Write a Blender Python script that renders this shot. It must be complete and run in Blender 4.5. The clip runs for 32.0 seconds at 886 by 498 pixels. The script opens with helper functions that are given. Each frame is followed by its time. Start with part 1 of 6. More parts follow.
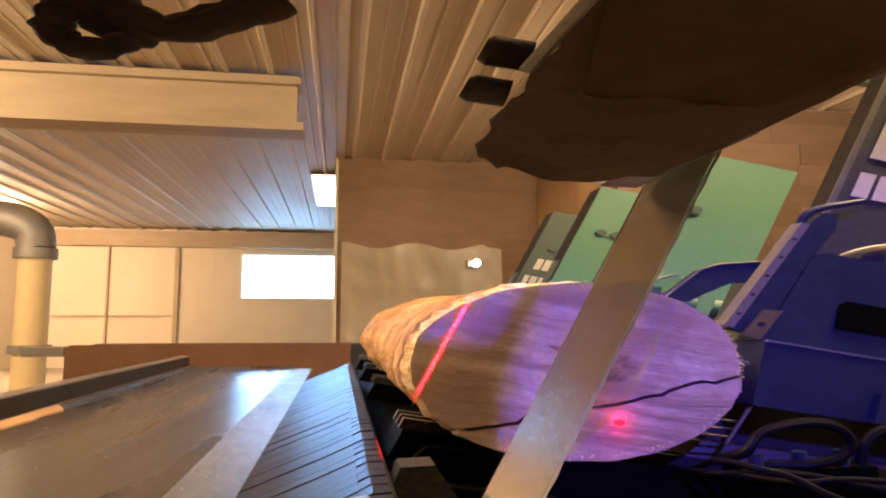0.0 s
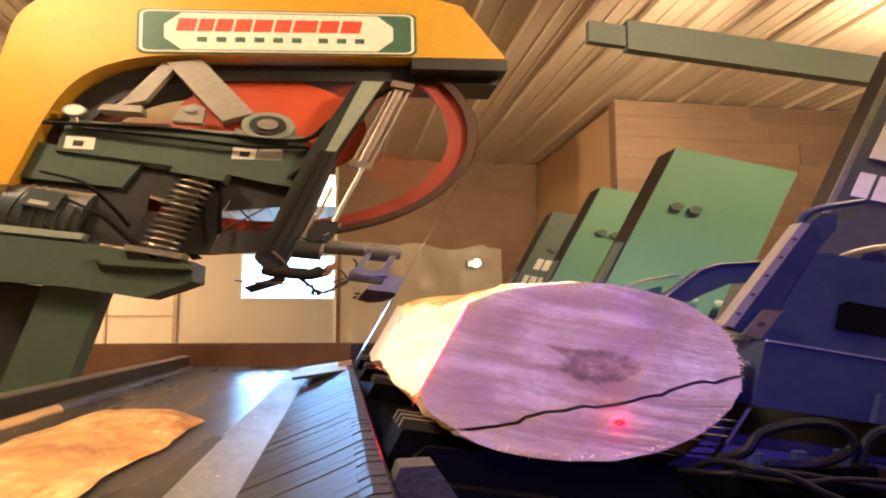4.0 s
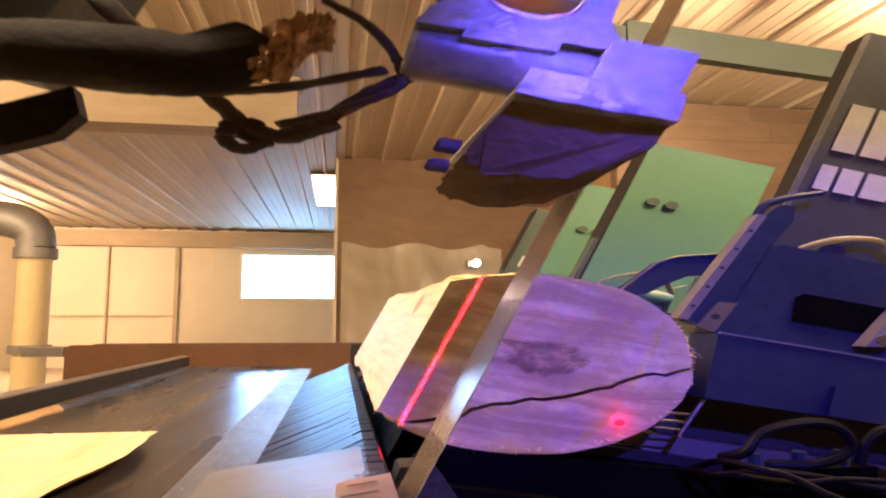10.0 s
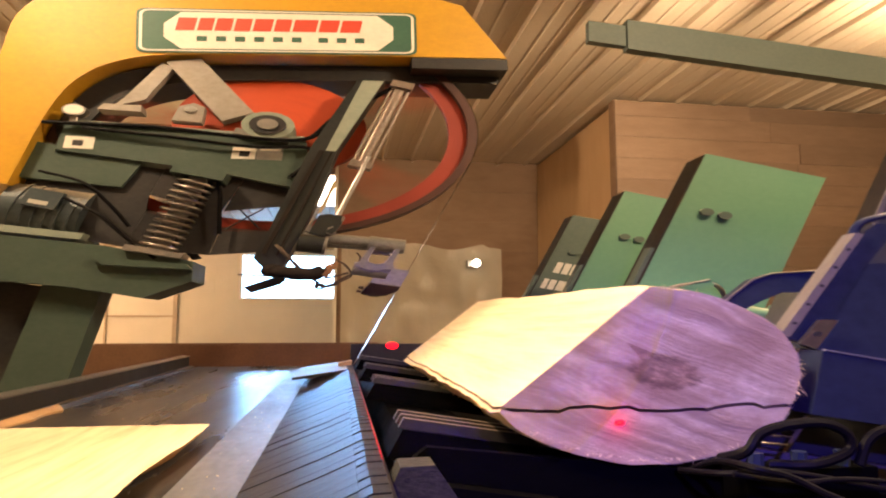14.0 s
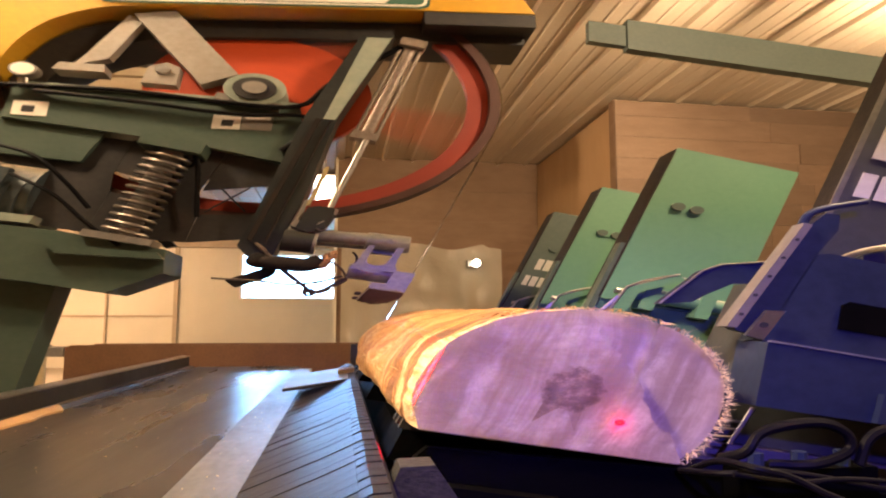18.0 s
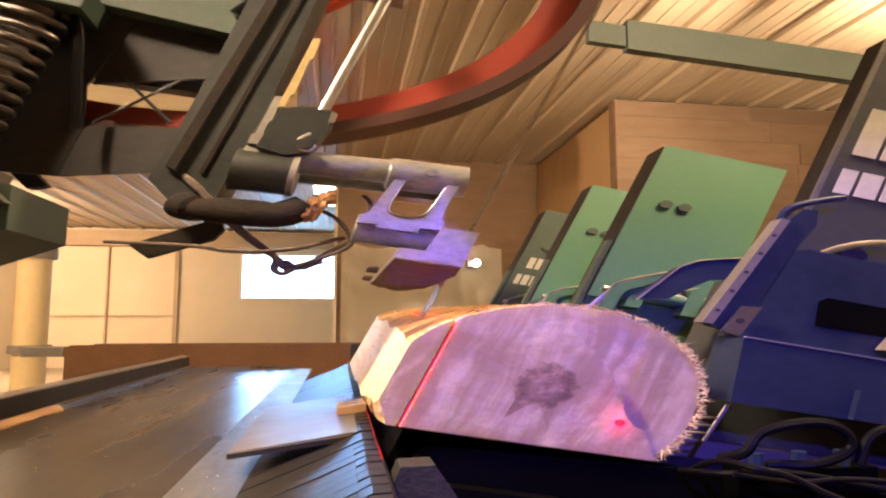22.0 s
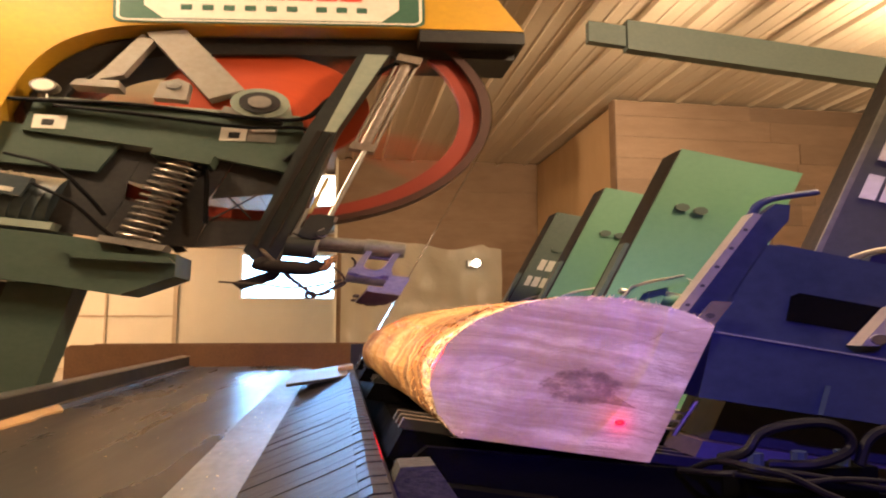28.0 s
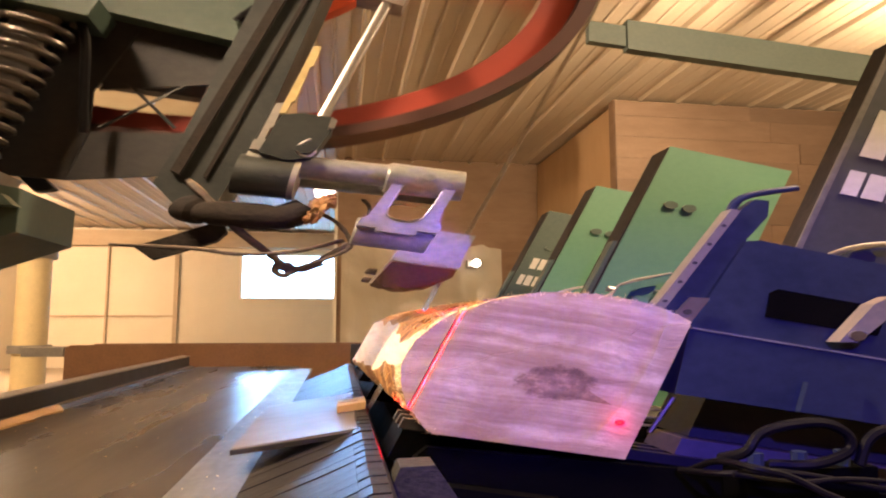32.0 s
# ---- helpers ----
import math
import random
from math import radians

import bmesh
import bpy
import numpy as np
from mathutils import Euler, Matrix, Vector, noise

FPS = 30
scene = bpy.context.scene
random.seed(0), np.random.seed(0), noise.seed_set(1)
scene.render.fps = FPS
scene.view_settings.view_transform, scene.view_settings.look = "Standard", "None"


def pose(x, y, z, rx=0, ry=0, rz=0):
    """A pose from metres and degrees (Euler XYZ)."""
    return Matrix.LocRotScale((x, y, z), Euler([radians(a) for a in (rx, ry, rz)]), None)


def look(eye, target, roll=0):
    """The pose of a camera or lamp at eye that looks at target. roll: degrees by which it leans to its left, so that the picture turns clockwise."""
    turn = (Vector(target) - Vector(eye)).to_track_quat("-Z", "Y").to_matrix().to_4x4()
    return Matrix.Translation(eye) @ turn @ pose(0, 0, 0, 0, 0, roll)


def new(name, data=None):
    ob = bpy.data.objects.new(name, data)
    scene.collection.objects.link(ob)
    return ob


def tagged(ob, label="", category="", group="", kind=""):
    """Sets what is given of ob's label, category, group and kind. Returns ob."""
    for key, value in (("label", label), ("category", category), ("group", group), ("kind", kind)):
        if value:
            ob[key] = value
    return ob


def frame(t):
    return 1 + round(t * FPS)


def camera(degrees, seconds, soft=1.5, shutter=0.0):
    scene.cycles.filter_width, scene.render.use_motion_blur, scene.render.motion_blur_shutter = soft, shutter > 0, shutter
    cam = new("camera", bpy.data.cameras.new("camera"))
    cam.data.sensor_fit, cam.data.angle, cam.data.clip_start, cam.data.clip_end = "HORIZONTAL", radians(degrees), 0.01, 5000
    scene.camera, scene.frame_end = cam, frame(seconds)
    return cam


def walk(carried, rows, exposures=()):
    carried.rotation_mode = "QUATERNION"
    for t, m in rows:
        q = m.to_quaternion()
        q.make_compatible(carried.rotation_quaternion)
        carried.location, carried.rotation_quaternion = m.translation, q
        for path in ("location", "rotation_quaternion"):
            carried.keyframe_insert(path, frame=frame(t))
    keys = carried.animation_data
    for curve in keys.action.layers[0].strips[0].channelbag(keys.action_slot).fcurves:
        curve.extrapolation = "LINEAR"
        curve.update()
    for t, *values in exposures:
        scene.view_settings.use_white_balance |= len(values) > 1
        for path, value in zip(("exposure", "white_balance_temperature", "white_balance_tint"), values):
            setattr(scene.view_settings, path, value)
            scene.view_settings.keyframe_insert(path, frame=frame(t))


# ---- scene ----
# A slanted log carriage with a travelling band saw head in a shed. World y runs along the track.
S = 1.92                      # width factor of the place across the track
TILT = 16.6                   # slope of the bed, falling away from the belt
OX, OZ = 0.099, 1.086         # foot of the blade on the bed
CT, ST = math.cos(radians(TILT)), math.sin(radians(TILT))
LOG_Y0, LOG_Y1 = 1.10, 2.72   # the two ends of the log
LOG_YM = 0.5 * (LOG_Y0 + LOG_Y1)

cam = camera(67.2, 32.0, soft=2.1, shutter=0.4)
EYE = (0.0, 0.0, 1.25)
FWD = (0.15222, 0.98217, 1.25 + 0.11034)
VIEW = look(EYE, FWD)
walk(cam, [(0.0, VIEW), (32.0, VIEW)], exposures=[
    (0.0, 0.98), (1.0, 1.03), (2.0, 0.88), (2.6, 1.04), (3.0, 1.15), (3.5, 1.02), (5.5, 0.84), (6.0, 0.86), (7.0, 0.96), (8.0, 1.12), (8.7, 1.10), (9.3, 1.13), (10.5, 1.13), (11.5, 1.03),
    (12.5, 0.93), (13.0, 1.12), (13.6, 0.84), (14.5, 0.79), (17.0, 0.82), (18.0, 0.89), (19.0, 0.89), (20.2, 1.14), (21.2, 1.14), (22.0, 0.98), (23.0, 1.25), (23.6, 0.99), (24.0, 0.94),
    (25.0, 0.79), (28.0, 0.84), (29.0, 0.99), (30.0, 1.03), (31.3, 1.03), (32.0, 1.00)])


def spot(a, b):
    """World x and z of a place on the slanted frame."""
    return OX + S * (a * CT + b * ST), OZ - a * ST + b * CT


# ---- world and lights ----
world = bpy.data.worlds.new("world")
scene.world = world
world.use_nodes = True
wn = world.node_tree
sky = wn.nodes.new("ShaderNodeTexSky")
sky.sky_type, sky.sun_disc = "NISHITA", False
sky.sun_elevation, sky.sun_rotation = radians(25), radians(0)
wn.nodes["Background"].inputs[1].default_value = 0.1
wn.links.new(sky.outputs[0], wn.nodes["Background"].inputs[0])


def lamp(name, kind, m, power, color, size=0.3, size_y=None, cone=None, blend=0.5, spread=180):
    d = bpy.data.lights.new(name, kind)
    d.energy, d.color = power, color
    if kind == "AREA":
        d.shape, d.size, d.size_y = "RECTANGLE", size, size_y or size
        d.spread = radians(spread)
    else:
        d.shadow_soft_size = size
    if cone:
        d.spot_size, d.spot_blend = radians(cone), blend
    ob = new(name, d)
    ob.matrix_basis = m
    return ob


# warm lamps under the ceiling, some added as unseen fill, a violet work lamp over the log deck, daylight at the far
# window
WARM = (1.0, 0.73, 0.46)
DECK_LAMP = look((-1.25, 0.45, 3.1), (0.32, 1.36, 1.2))
VIOLET_LAMP = look((0.328, -0.12, 1.66), (0.60, 1.10, 1.22))
lamp("deck_lamp", "SPOT", DECK_LAMP, 330, (1.0, 0.72, 0.46), 0.22, cone=42, blend=0.5)
# the next two are unseen fills, added for the head and the log
lamp("warm_point", "POINT", pose(-1.95, 1.75, 3.72), 175, WARM, 0.2)
lamp("warm_point", "POINT", pose(2.7, 0.78, 3.5), 280, WARM, 0.2)
lamp("warm_point", "POINT", pose(4.9, 4.2, 3.45), 240, WARM, 0.2)
# unseen fill, added for the left side
lamp("warm_point", "POINT", pose(-5.6, 5.2, 3.4), 380, WARM, 0.2)
lamp("warm_point", "POINT", pose(-7.85, 15.5, 3.6), 640, (1.0, 0.68, 0.44), 0.25)
# unseen spot added to brighten the partition wall
lamp("wall_fill", "SPOT", look((3.2, 3.9, 3.6), (1.6, 11.0, 2.7)), 430, WARM, 0.12, cone=80, blend=0.9)
lamp("violet_lamp", "SPOT", VIOLET_LAMP, 56, (0.12, 0.080, 1.0), 0.014, cone=72, blend=0.8)
lamp("window_daylight", "AREA", look((-1.35, 20.0, 2.55), (-0.6, 0.0, 1.0)), 4, (0.22, 0.48, 1.0), 2.6, 1.1, spread=22)
# red line laser over the blade: a lamp behind a narrow slit that lies in the plane of the cut
SLIT_AT = Vector((OX + S * 1.38 * ST, -1.0, OZ + 1.38 * CT))
SLIT_AIM = (Vector((OX + S * 0.15 * ST, 1.40, OZ + 0.15 * CT)) - SLIT_AT).normalized()
SLIT_SIDE = Vector((CT, 0, -S * ST)).normalized()
SLIT = Matrix((SLIT_SIDE, SLIT_AIM.cross(SLIT_SIDE) * -1, -SLIT_AIM)).transposed().to_4x4()
SLIT.translation = SLIT_AT
lamp("line_laser", "SPOT", SLIT, 30000, (1.0, 0.003, 0.008), 0.00012, cone=15.5, blend=0.02)
# point lamp added for the red halo round the laser dot
lamp("dot_halo_lamp", "POINT", pose(0.474, 1.078, 1.082), 0.03, (1.0, 0.02, 0.07), 0.002)

# ---- materials ----


def nodes_of(name):
    m = bpy.data.materials.new(name)
    m.use_nodes = True
    t = m.node_tree
    return m, t, t.nodes["Principled BSDF"]


def tex(t, kind, **v):
    n = t.nodes.new("ShaderNodeTex" + kind)
    for k, x in v.items():
        n.inputs[k].default_value = x
    return n


def coords(t, sx=1, sy=1, sz=1):
    c = t.nodes.new("ShaderNodeTexCoord")
    mp = t.nodes.new("ShaderNodeMapping")
    mp.inputs["Scale"].default_value = (sx, sy, sz)
    t.links.new(c.outputs["Object"], mp.inputs[0])
    return mp.outputs[0]


def ramp(t, fac, stops):
    r = t.nodes.new("ShaderNodeValToRGB")
    e = r.color_ramp.elements
    while len(e) < len(stops):
        e.new(0.5)
    for i, (at, c) in enumerate(stops):
        e[i].position, e[i].color = at, (*c, 1) if len(c) == 3 else c
    t.links.new(fac, r.inputs[0])
    return r.outputs[0]


def mixc(t, fac, a, b, mode="MIX"):
    n = t.nodes.new("ShaderNodeMix")
    n.data_type, n.blend_type = "RGBA", mode
    for sock, v in ((n.inputs[0], fac), (n.inputs[6], a), (n.inputs[7], b)):
        if isinstance(v, (int, float)):
            sock.default_value = v
        elif isinstance(v, tuple):
            sock.default_value = (*v, 1)
        else:
            t.links.new(v, sock)
    return n.outputs[2]


def calc(t, op, a, b=0.0, c=0.0):
    n = t.nodes.new("ShaderNodeMath")
    n.operation = op
    for sock, v in zip(n.inputs, (a, b, c)):
        if isinstance(v, (int, float)):
            sock.default_value = v
        else:
            t.links.new(v, sock)
    return n.outputs[0]


def bumped(t, bsdf, height, strength, dist=0.003):
    b = t.nodes.new("ShaderNodeBump")
    b.inputs["Strength"].default_value, b.inputs["Distance"].default_value = strength, dist
    t.links.new(height, b.inputs["Height"])
    t.links.new(b.outputs[0], bsdf.inputs["Normal"])


def surface(name, base, worn, rough=0.5, metal=0.0, scale=6.0, amount=0.5, fine=60.0, bump=0.25, grain=(1, 1, 1), dust=0.0, spec=0.5, vary=0.0):
    """Painted, metal or wooden surface: two colours over two scales of noise, uneven gloss, fine relief, sawdust on what faces up."""
    m, t, s = nodes_of(name)
    co = coords(t, *grain)
    big = tex(t, "Noise", Scale=scale, Detail=6, Roughness=0.65)
    small = tex(t, "Noise", Scale=fine, Detail=4, Roughness=0.6)
    for n in (big, small):
        t.links.new(co, n.inputs["Vector"])
    f = calc(t, "MULTIPLY_ADD", small.outputs[0], 0.45, calc(t, "MULTIPLY", big.outputs[0], 0.55))
    f = ramp(t, f, [(0.5 - 0.28 * amount, (0, 0, 0)), (0.5 + 0.35 * amount, (1, 1, 1))])
    c = mixc(t, f, base, worn)
    if vary:
        one = t.nodes.new("ShaderNodeObjectInfo")
        c = mixc(t, calc(t, "MULTIPLY", one.outputs["Random"], vary), c, tuple(0.45 * q for q in base))
    if dust:
        g = t.nodes.new("ShaderNodeNewGeometry")
        sep = t.nodes.new("ShaderNodeSeparateXYZ")
        t.links.new(g.outputs["Normal"], sep.inputs[0])
        up = calc(t, "MULTIPLY", ramp(t, sep.outputs[2], [(0.45, (0, 0, 0)), (0.95, (1, 1, 1))]), calc(t, "MULTIPLY", big.outputs[0], dust * 1.6))
        c = mixc(t, up, c, (0.52, 0.38, 0.22))
    t.links.new(c, s.inputs["Base Color"])
    s.inputs["Metallic"].default_value = metal
    s.inputs["Specular IOR Level"].default_value = spec
    r = t.nodes.new("ShaderNodeMapRange")
    r.inputs[3].default_value, r.inputs[4].default_value = max(0.05, rough - 0.12), min(1, rough + 0.18)
    t.links.new(big.outputs[0], r.inputs[0])
    t.links.new(r.outputs[0], s.inputs["Roughness"])
    bumped(t, s, small.outputs[0], bump)
    return m


def glow(name, color, power):
    m, t, s = nodes_of(name)
    s.inputs["Base Color"].default_value = (*color, 1)
    s.inputs["Emission Color"].default_value = (*color, 1)
    s.inputs["Emission Strength"].default_value = power
    return m


def end_grain():
    """Sawn log end: wavering growth rings and rays round the heart, saw streaks, and a dark mottled heart with a spike."""
    m, t, s = nodes_of("log_end_grain")
    c = t.nodes.new("ShaderNodeTexCoord")
    obj = c.outputs["Object"]
    sep = t.nodes.new("ShaderNodeSeparateXYZ")
    t.links.new(obj, sep.inputs[0])
    x, z = sep.outputs[0], sep.outputs[2]

    def cloud(scale, detail, rough, vec=None):
        n = tex(t, "Noise", Scale=scale, Detail=detail, Roughness=rough)
        t.links.new(vec or obj, n.inputs["Vector"])
        return n.outputs[0]

    def pack(a, b):
        v = t.nodes.new("ShaderNodeCombineXYZ")
        for sock, q in zip(v.inputs, (a, b)):
            t.links.new(q, sock)
        return v.outputs[0]

    wob = calc(t, "SUBTRACT", cloud(7.0, 4, 0.55), 0.5)
    r = calc(t, "SQRT", calc(t, "ADD", calc(t, "MULTIPLY", x, x), calc(t, "MULTIPLY", z, z)))
    r = calc(t, "MULTIPLY_ADD", wob, 0.075, r)
    ang = calc(t, "ARCTAN2", z, x)
    ringy = cloud(1.0, 5, 0.65, pack(calc(t, "MULTIPLY", r, 85.0), calc(t, "MULTIPLY", ang, 1.6)))
    rays = cloud(1.0, 4, 0.6, pack(calc(t, "MULTIPLY", r, 9.0), calc(t, "MULTIPLY", ang, 14.0)))
    mp = t.nodes.new("ShaderNodeMapping")
    mp.inputs["Rotation"].default_value = (0, radians(-26), 0)
    mp.inputs["Scale"].default_value = (4, 1, 48)
    t.links.new(obj, mp.inputs[0])
    bend = t.nodes.new("ShaderNodeVectorMath")
    bend.operation = "MULTIPLY_ADD"
    warp = tex(t, "Noise", Scale=6.0, Detail=2, Roughness=0.5)
    t.links.new(obj, warp.inputs["Vector"])
    t.links.new(warp.outputs["Color"], bend.inputs[0])
    bend.inputs[1].default_value = (0.8, 0, 2.6)
    t.links.new(mp.outputs[0], bend.inputs[2])
    saw = cloud(1.0, 7, 0.62, bend.outputs[0])
    blotch = cloud(9.0, 7, 0.66)
    fine = cloud(150.0, 4, 0.65)
    col = ramp(t, blotch, [(0.36, (0.32, 0.21, 0.145)), (0.50, (0.48, 0.36, 0.27)), (0.66, (0.62, 0.52, 0.41))])
    col = mixc(t, ramp(t, ringy, [(0.40, (0.25, 0.25, 0.25)), (0.56, (0, 0, 0))]), col, (0.30, 0.20, 0.14))
    col = mixc(t, calc(t, "MULTIPLY", ramp(t, saw, [(0.44, (0, 0, 0)), (0.58, (1, 1, 1))]), 0.66), col, (0.27, 0.17, 0.115))
    col = mixc(t, calc(t, "MULTIPLY", ramp(t, saw, [(0.30, (1, 1, 1)), (0.46, (0, 0, 0))]), 0.35), col, (0.68, 0.58, 0.48))
    col = mixc(t, calc(t, "MULTIPLY", ramp(t, rays, [(0.54, (0, 0, 0)), (0.72, (1, 1, 1))]), 0.08), col, (0.66, 0.57, 0.47))
    col = mixc(t, calc(t, "MULTIPLY", ramp(t, fine, [(0.42, (0, 0, 0)), (0.68, (1, 1, 1))]), 0.3), col, (0.28, 0.195, 0.145))
    # dirty outer edge of the wood
    edge = ramp(t, r, [(0.118, (0, 0, 0)), (0.150, (1, 1, 1))])
    col = mixc(t, calc(t, "MULTIPLY", edge, 0.35), col, (0.60, 0.46, 0.33))
    # heart, wider than high, with a spike
    hx = calc(t, "MULTIPLY", calc(t, "SUBTRACT", x, 0.003), 0.80)
    hr = calc(t, "SQRT", calc(t, "ADD", calc(t, "MULTIPLY", hx, hx), calc(t, "MULTIPLY", z, z)))
    hw = cloud(70.0, 6, 0.72)
    hr = calc(t, "MULTIPLY_ADD", calc(t, "SUBTRACT", hw, 0.5), 0.03, hr)
    heart = ramp(t, hr, [(0.003, (0.9, 0.9, 0.9)), (0.012, (0.72, 0.72, 0.72)), (0.019, (1, 1, 1)), (0.026, (0.85, 0.85, 0.85)), (0.031, (0, 0, 0))])
    sx = calc(t, "ADD", x, 0.056)
    across = calc(t, "ABSOLUTE", calc(t, "SUBTRACT", calc(t, "MULTIPLY_ADD", sx, 0.34, z), 0.022))
    spike = calc(t, "MULTIPLY", calc(t, "LESS_THAN", across, calc(t, "MULTIPLY", sx, 0.30)), calc(t, "LESS_THAN", sx, 0.048))
    lx = calc(t, "ADD", x, 0.064)
    low = calc(t, "ABSOLUTE", calc(t, "SUBTRACT", calc(t, "MULTIPLY_ADD", lx, -0.26, z), -0.020))
    wing = calc(t, "MULTIPLY", calc(t, "LESS_THAN", low, calc(t, "MULTIPLY", lx, 0.20)), calc(t, "LESS_THAN", lx, 0.052))
    stain = calc(t, "MAXIMUM", heart, calc(t, "MAXIMUM", calc(t, "MULTIPLY", spike, 0.92), calc(t, "MULTIPLY", wing, 0.35)))
    mottled = ramp(t, hw, [(0.36, (0.09, 0.048, 0.032)), (0.52, (0.19, 0.105, 0.07)), (0.68, (0.40, 0.25, 0.165))])
    col = mixc(t, calc(t, "MULTIPLY", stain, 0.9), col, mottled)
    t.links.new(col, s.inputs["Base Color"])
    s.inputs["Roughness"].default_value = 0.75
    bumped(t, s, calc(t, "MULTIPLY_ADD", saw, 0.8, calc(t, "MULTIPLY", fine, 0.25)), 1.0, 0.004)
    return m


def bark_mat():
    """Debarked log side: orange-yellow inner bark in rings and streaks."""
    m, t, s = nodes_of("debarked_log_side")
    co = coords(t, 1, 1, 1)
    patch = tex(t, "Noise", Scale=9.0, Detail=5, Roughness=0.6, Distortion=1.0)
    fib = tex(t, "Noise", Scale=14, Detail=7, Roughness=0.72)
    strand = tex(t, "Noise", Scale=1.0, Detail=5, Roughness=0.65)
    fine = tex(t, "Noise", Scale=110, Detail=4)
    co = coords(t, 1, 0.4, 1)
    for n in (patch, fib, fine):
        t.links.new(co, n.inputs["Vector"])
    t.links.new(coords(t, 90, 6, 90), strand.inputs["Vector"])
    f = calc(t, "MULTIPLY_ADD", strand.outputs[0], 0.62, calc(t, "MULTIPLY", fib.outputs[0], 0.38))
    c = ramp(t, f, [(0.36, (0.24, 0.11, 0.035)), (0.45, (0.44, 0.24, 0.08)), (0.54, (0.54, 0.34, 0.14)), (0.66, (0.66, 0.49, 0.27))])
    torn = ramp(t, calc(t, "MULTIPLY_ADD", f, 0.35, patch.outputs[0]), [(0.60, (0, 0, 0)), (0.71, (1, 1, 1))])
    c = mixc(t, calc(t, "MULTIPLY", torn, 0.85), c, ramp(t, fib.outputs[0], [(0.36, (0.20, 0.075, 0.022)), (0.60, (0.46, 0.22, 0.06))]))
    pos = t.nodes.new("ShaderNodeTexCoord")
    axis = t.nodes.new("ShaderNodeSeparateXYZ")
    t.links.new(pos.outputs["Object"], axis.inputs[0])
    wave = tex(t, "Noise", Scale=11.0, Detail=4, Roughness=0.6)
    t.links.new(coords(t, 1, 0.3, 1), wave.inputs["Vector"])
    reach = calc(t, "MULTIPLY_ADD", calc(t, "SUBTRACT", wave.outputs[0], 0.5), -0.34, calc(t, "ADD", axis.outputs[1], (LOG_Y1 - LOG_Y0) / 2))
    c = mixc(t, calc(t, "MULTIPLY", ramp(t, reach, [(0.055, (1, 1, 1)), (0.085, (0, 0, 0))]), 0.9), c,
             ramp(t, strand.outputs[0], [(0.36, (0.50, 0.29, 0.11)), (0.48, (0.76, 0.56, 0.29)), (0.62, (0.84, 0.70, 0.45))]))
    band = calc(t, "MULTIPLY", ramp(t, reach, [(0.06, (0, 0, 0)), (0.075, (1, 1, 1)), (0.20, (1, 1, 1)), (0.30, (0, 0, 0))]), ramp(t, fib.outputs[0], [(0.42, (0, 0, 0)), (0.55, (1, 1, 1))]))
    c = mixc(t, calc(t, "MULTIPLY", band, 0.8), c, (0.24, 0.095, 0.03))
    stripe = tex(t, "Noise", Scale=1.0, Detail=6, Roughness=0.62, Distortion=0.8)
    t.links.new(coords(t, 3.5, 11, 3.5), stripe.inputs["Vector"])
    tone = ramp(t, stripe.outputs[0], [(0.42, (0.10, 0.040, 0.014)), (0.49, (0.24, 0.095, 0.028)), (0.51, (0.46, 0.21, 0.055)), (0.57, (0.52, 0.28, 0.09)), (0.595, (0.70, 0.52, 0.29))])
    c = mixc(t, calc(t, "MULTIPLY", ramp(t, reach, [(0.055, (0, 0, 0)), (0.085, (1, 1, 1)), (0.20, (1, 1, 1)), (0.70, (0, 0, 0))]), 0.85), c, tone)
    t.links.new(c, s.inputs["Base Color"])
    s.inputs["Roughness"].default_value = 0.8
    bumped(t, s, calc(t, "ADD", calc(t, "ADD", f, calc(t, "MULTIPLY", torn, -0.5)), calc(t, "MULTIPLY", fine.outputs[0], 0.3)), 0.8, 0.006)
    return m


def sawn_mat():
    """Fresh sawn face: pale wood with long grain and a few knots."""
    m, t, s = nodes_of("fresh_sawn_face")
    co = coords(t, 30, 1.2, 30)
    g = tex(t, "Noise", Scale=2.0, Detail=6, Roughness=0.6)
    t.links.new(co, g.inputs["Vector"])
    k = tex(t, "Voronoi", Scale=1.6)
    t.links.new(coords(t, 3, 1.3, 3), k.inputs["Vector"])
    c = ramp(t, g.outputs[0], [(0.32, (0.66, 0.47, 0.25)), (0.52, (0.78, 0.62, 0.38)), (0.72, (0.84, 0.70, 0.46))])
    c = mixc(t, ramp(t, k.outputs[0], [(0.07, (1, 1, 1)), (0.13, (0, 0, 0))]), c, (0.40, 0.21, 0.09))
    t.links.new(c, s.inputs["Base Color"])
    s.inputs["Roughness"].default_value = 0.65
    bumped(t, s, g.outputs[0], 0.3, 0.001)
    return m


M_END, M_BARK, M_SAWN = end_grain(), bark_mat(), sawn_mat()
M_SPLITFACE = surface("split_face", (0.16, 0.085, 0.05), (0.26, 0.15, 0.09), 0.75, grain=(8, 1, 8))
M_YELLOW = surface("yellow_paint", (0.60, 0.33, 0.02), (0.45, 0.24, 0.02), 0.42, scale=3, amount=0.7, bump=0.1)
M_GREEN = surface("green_paint", (0.075, 0.20, 0.125), (0.115, 0.25, 0.16), 0.42, scale=4, amount=0.8, bump=0.12, dust=0.5)
M_DARKGREEN = surface("dark_green_paint", (0.036, 0.066, 0.052), (0.075, 0.100, 0.080), 0.45, scale=5, amount=0.8, bump=0.15, dust=0.35)
M_MAST = surface("oily_mast_paint", (0.012, 0.016, 0.016), (0.030, 0.032, 0.030), 0.40, scale=9, amount=0.6, bump=0.35, spec=0.4, dust=0.05)
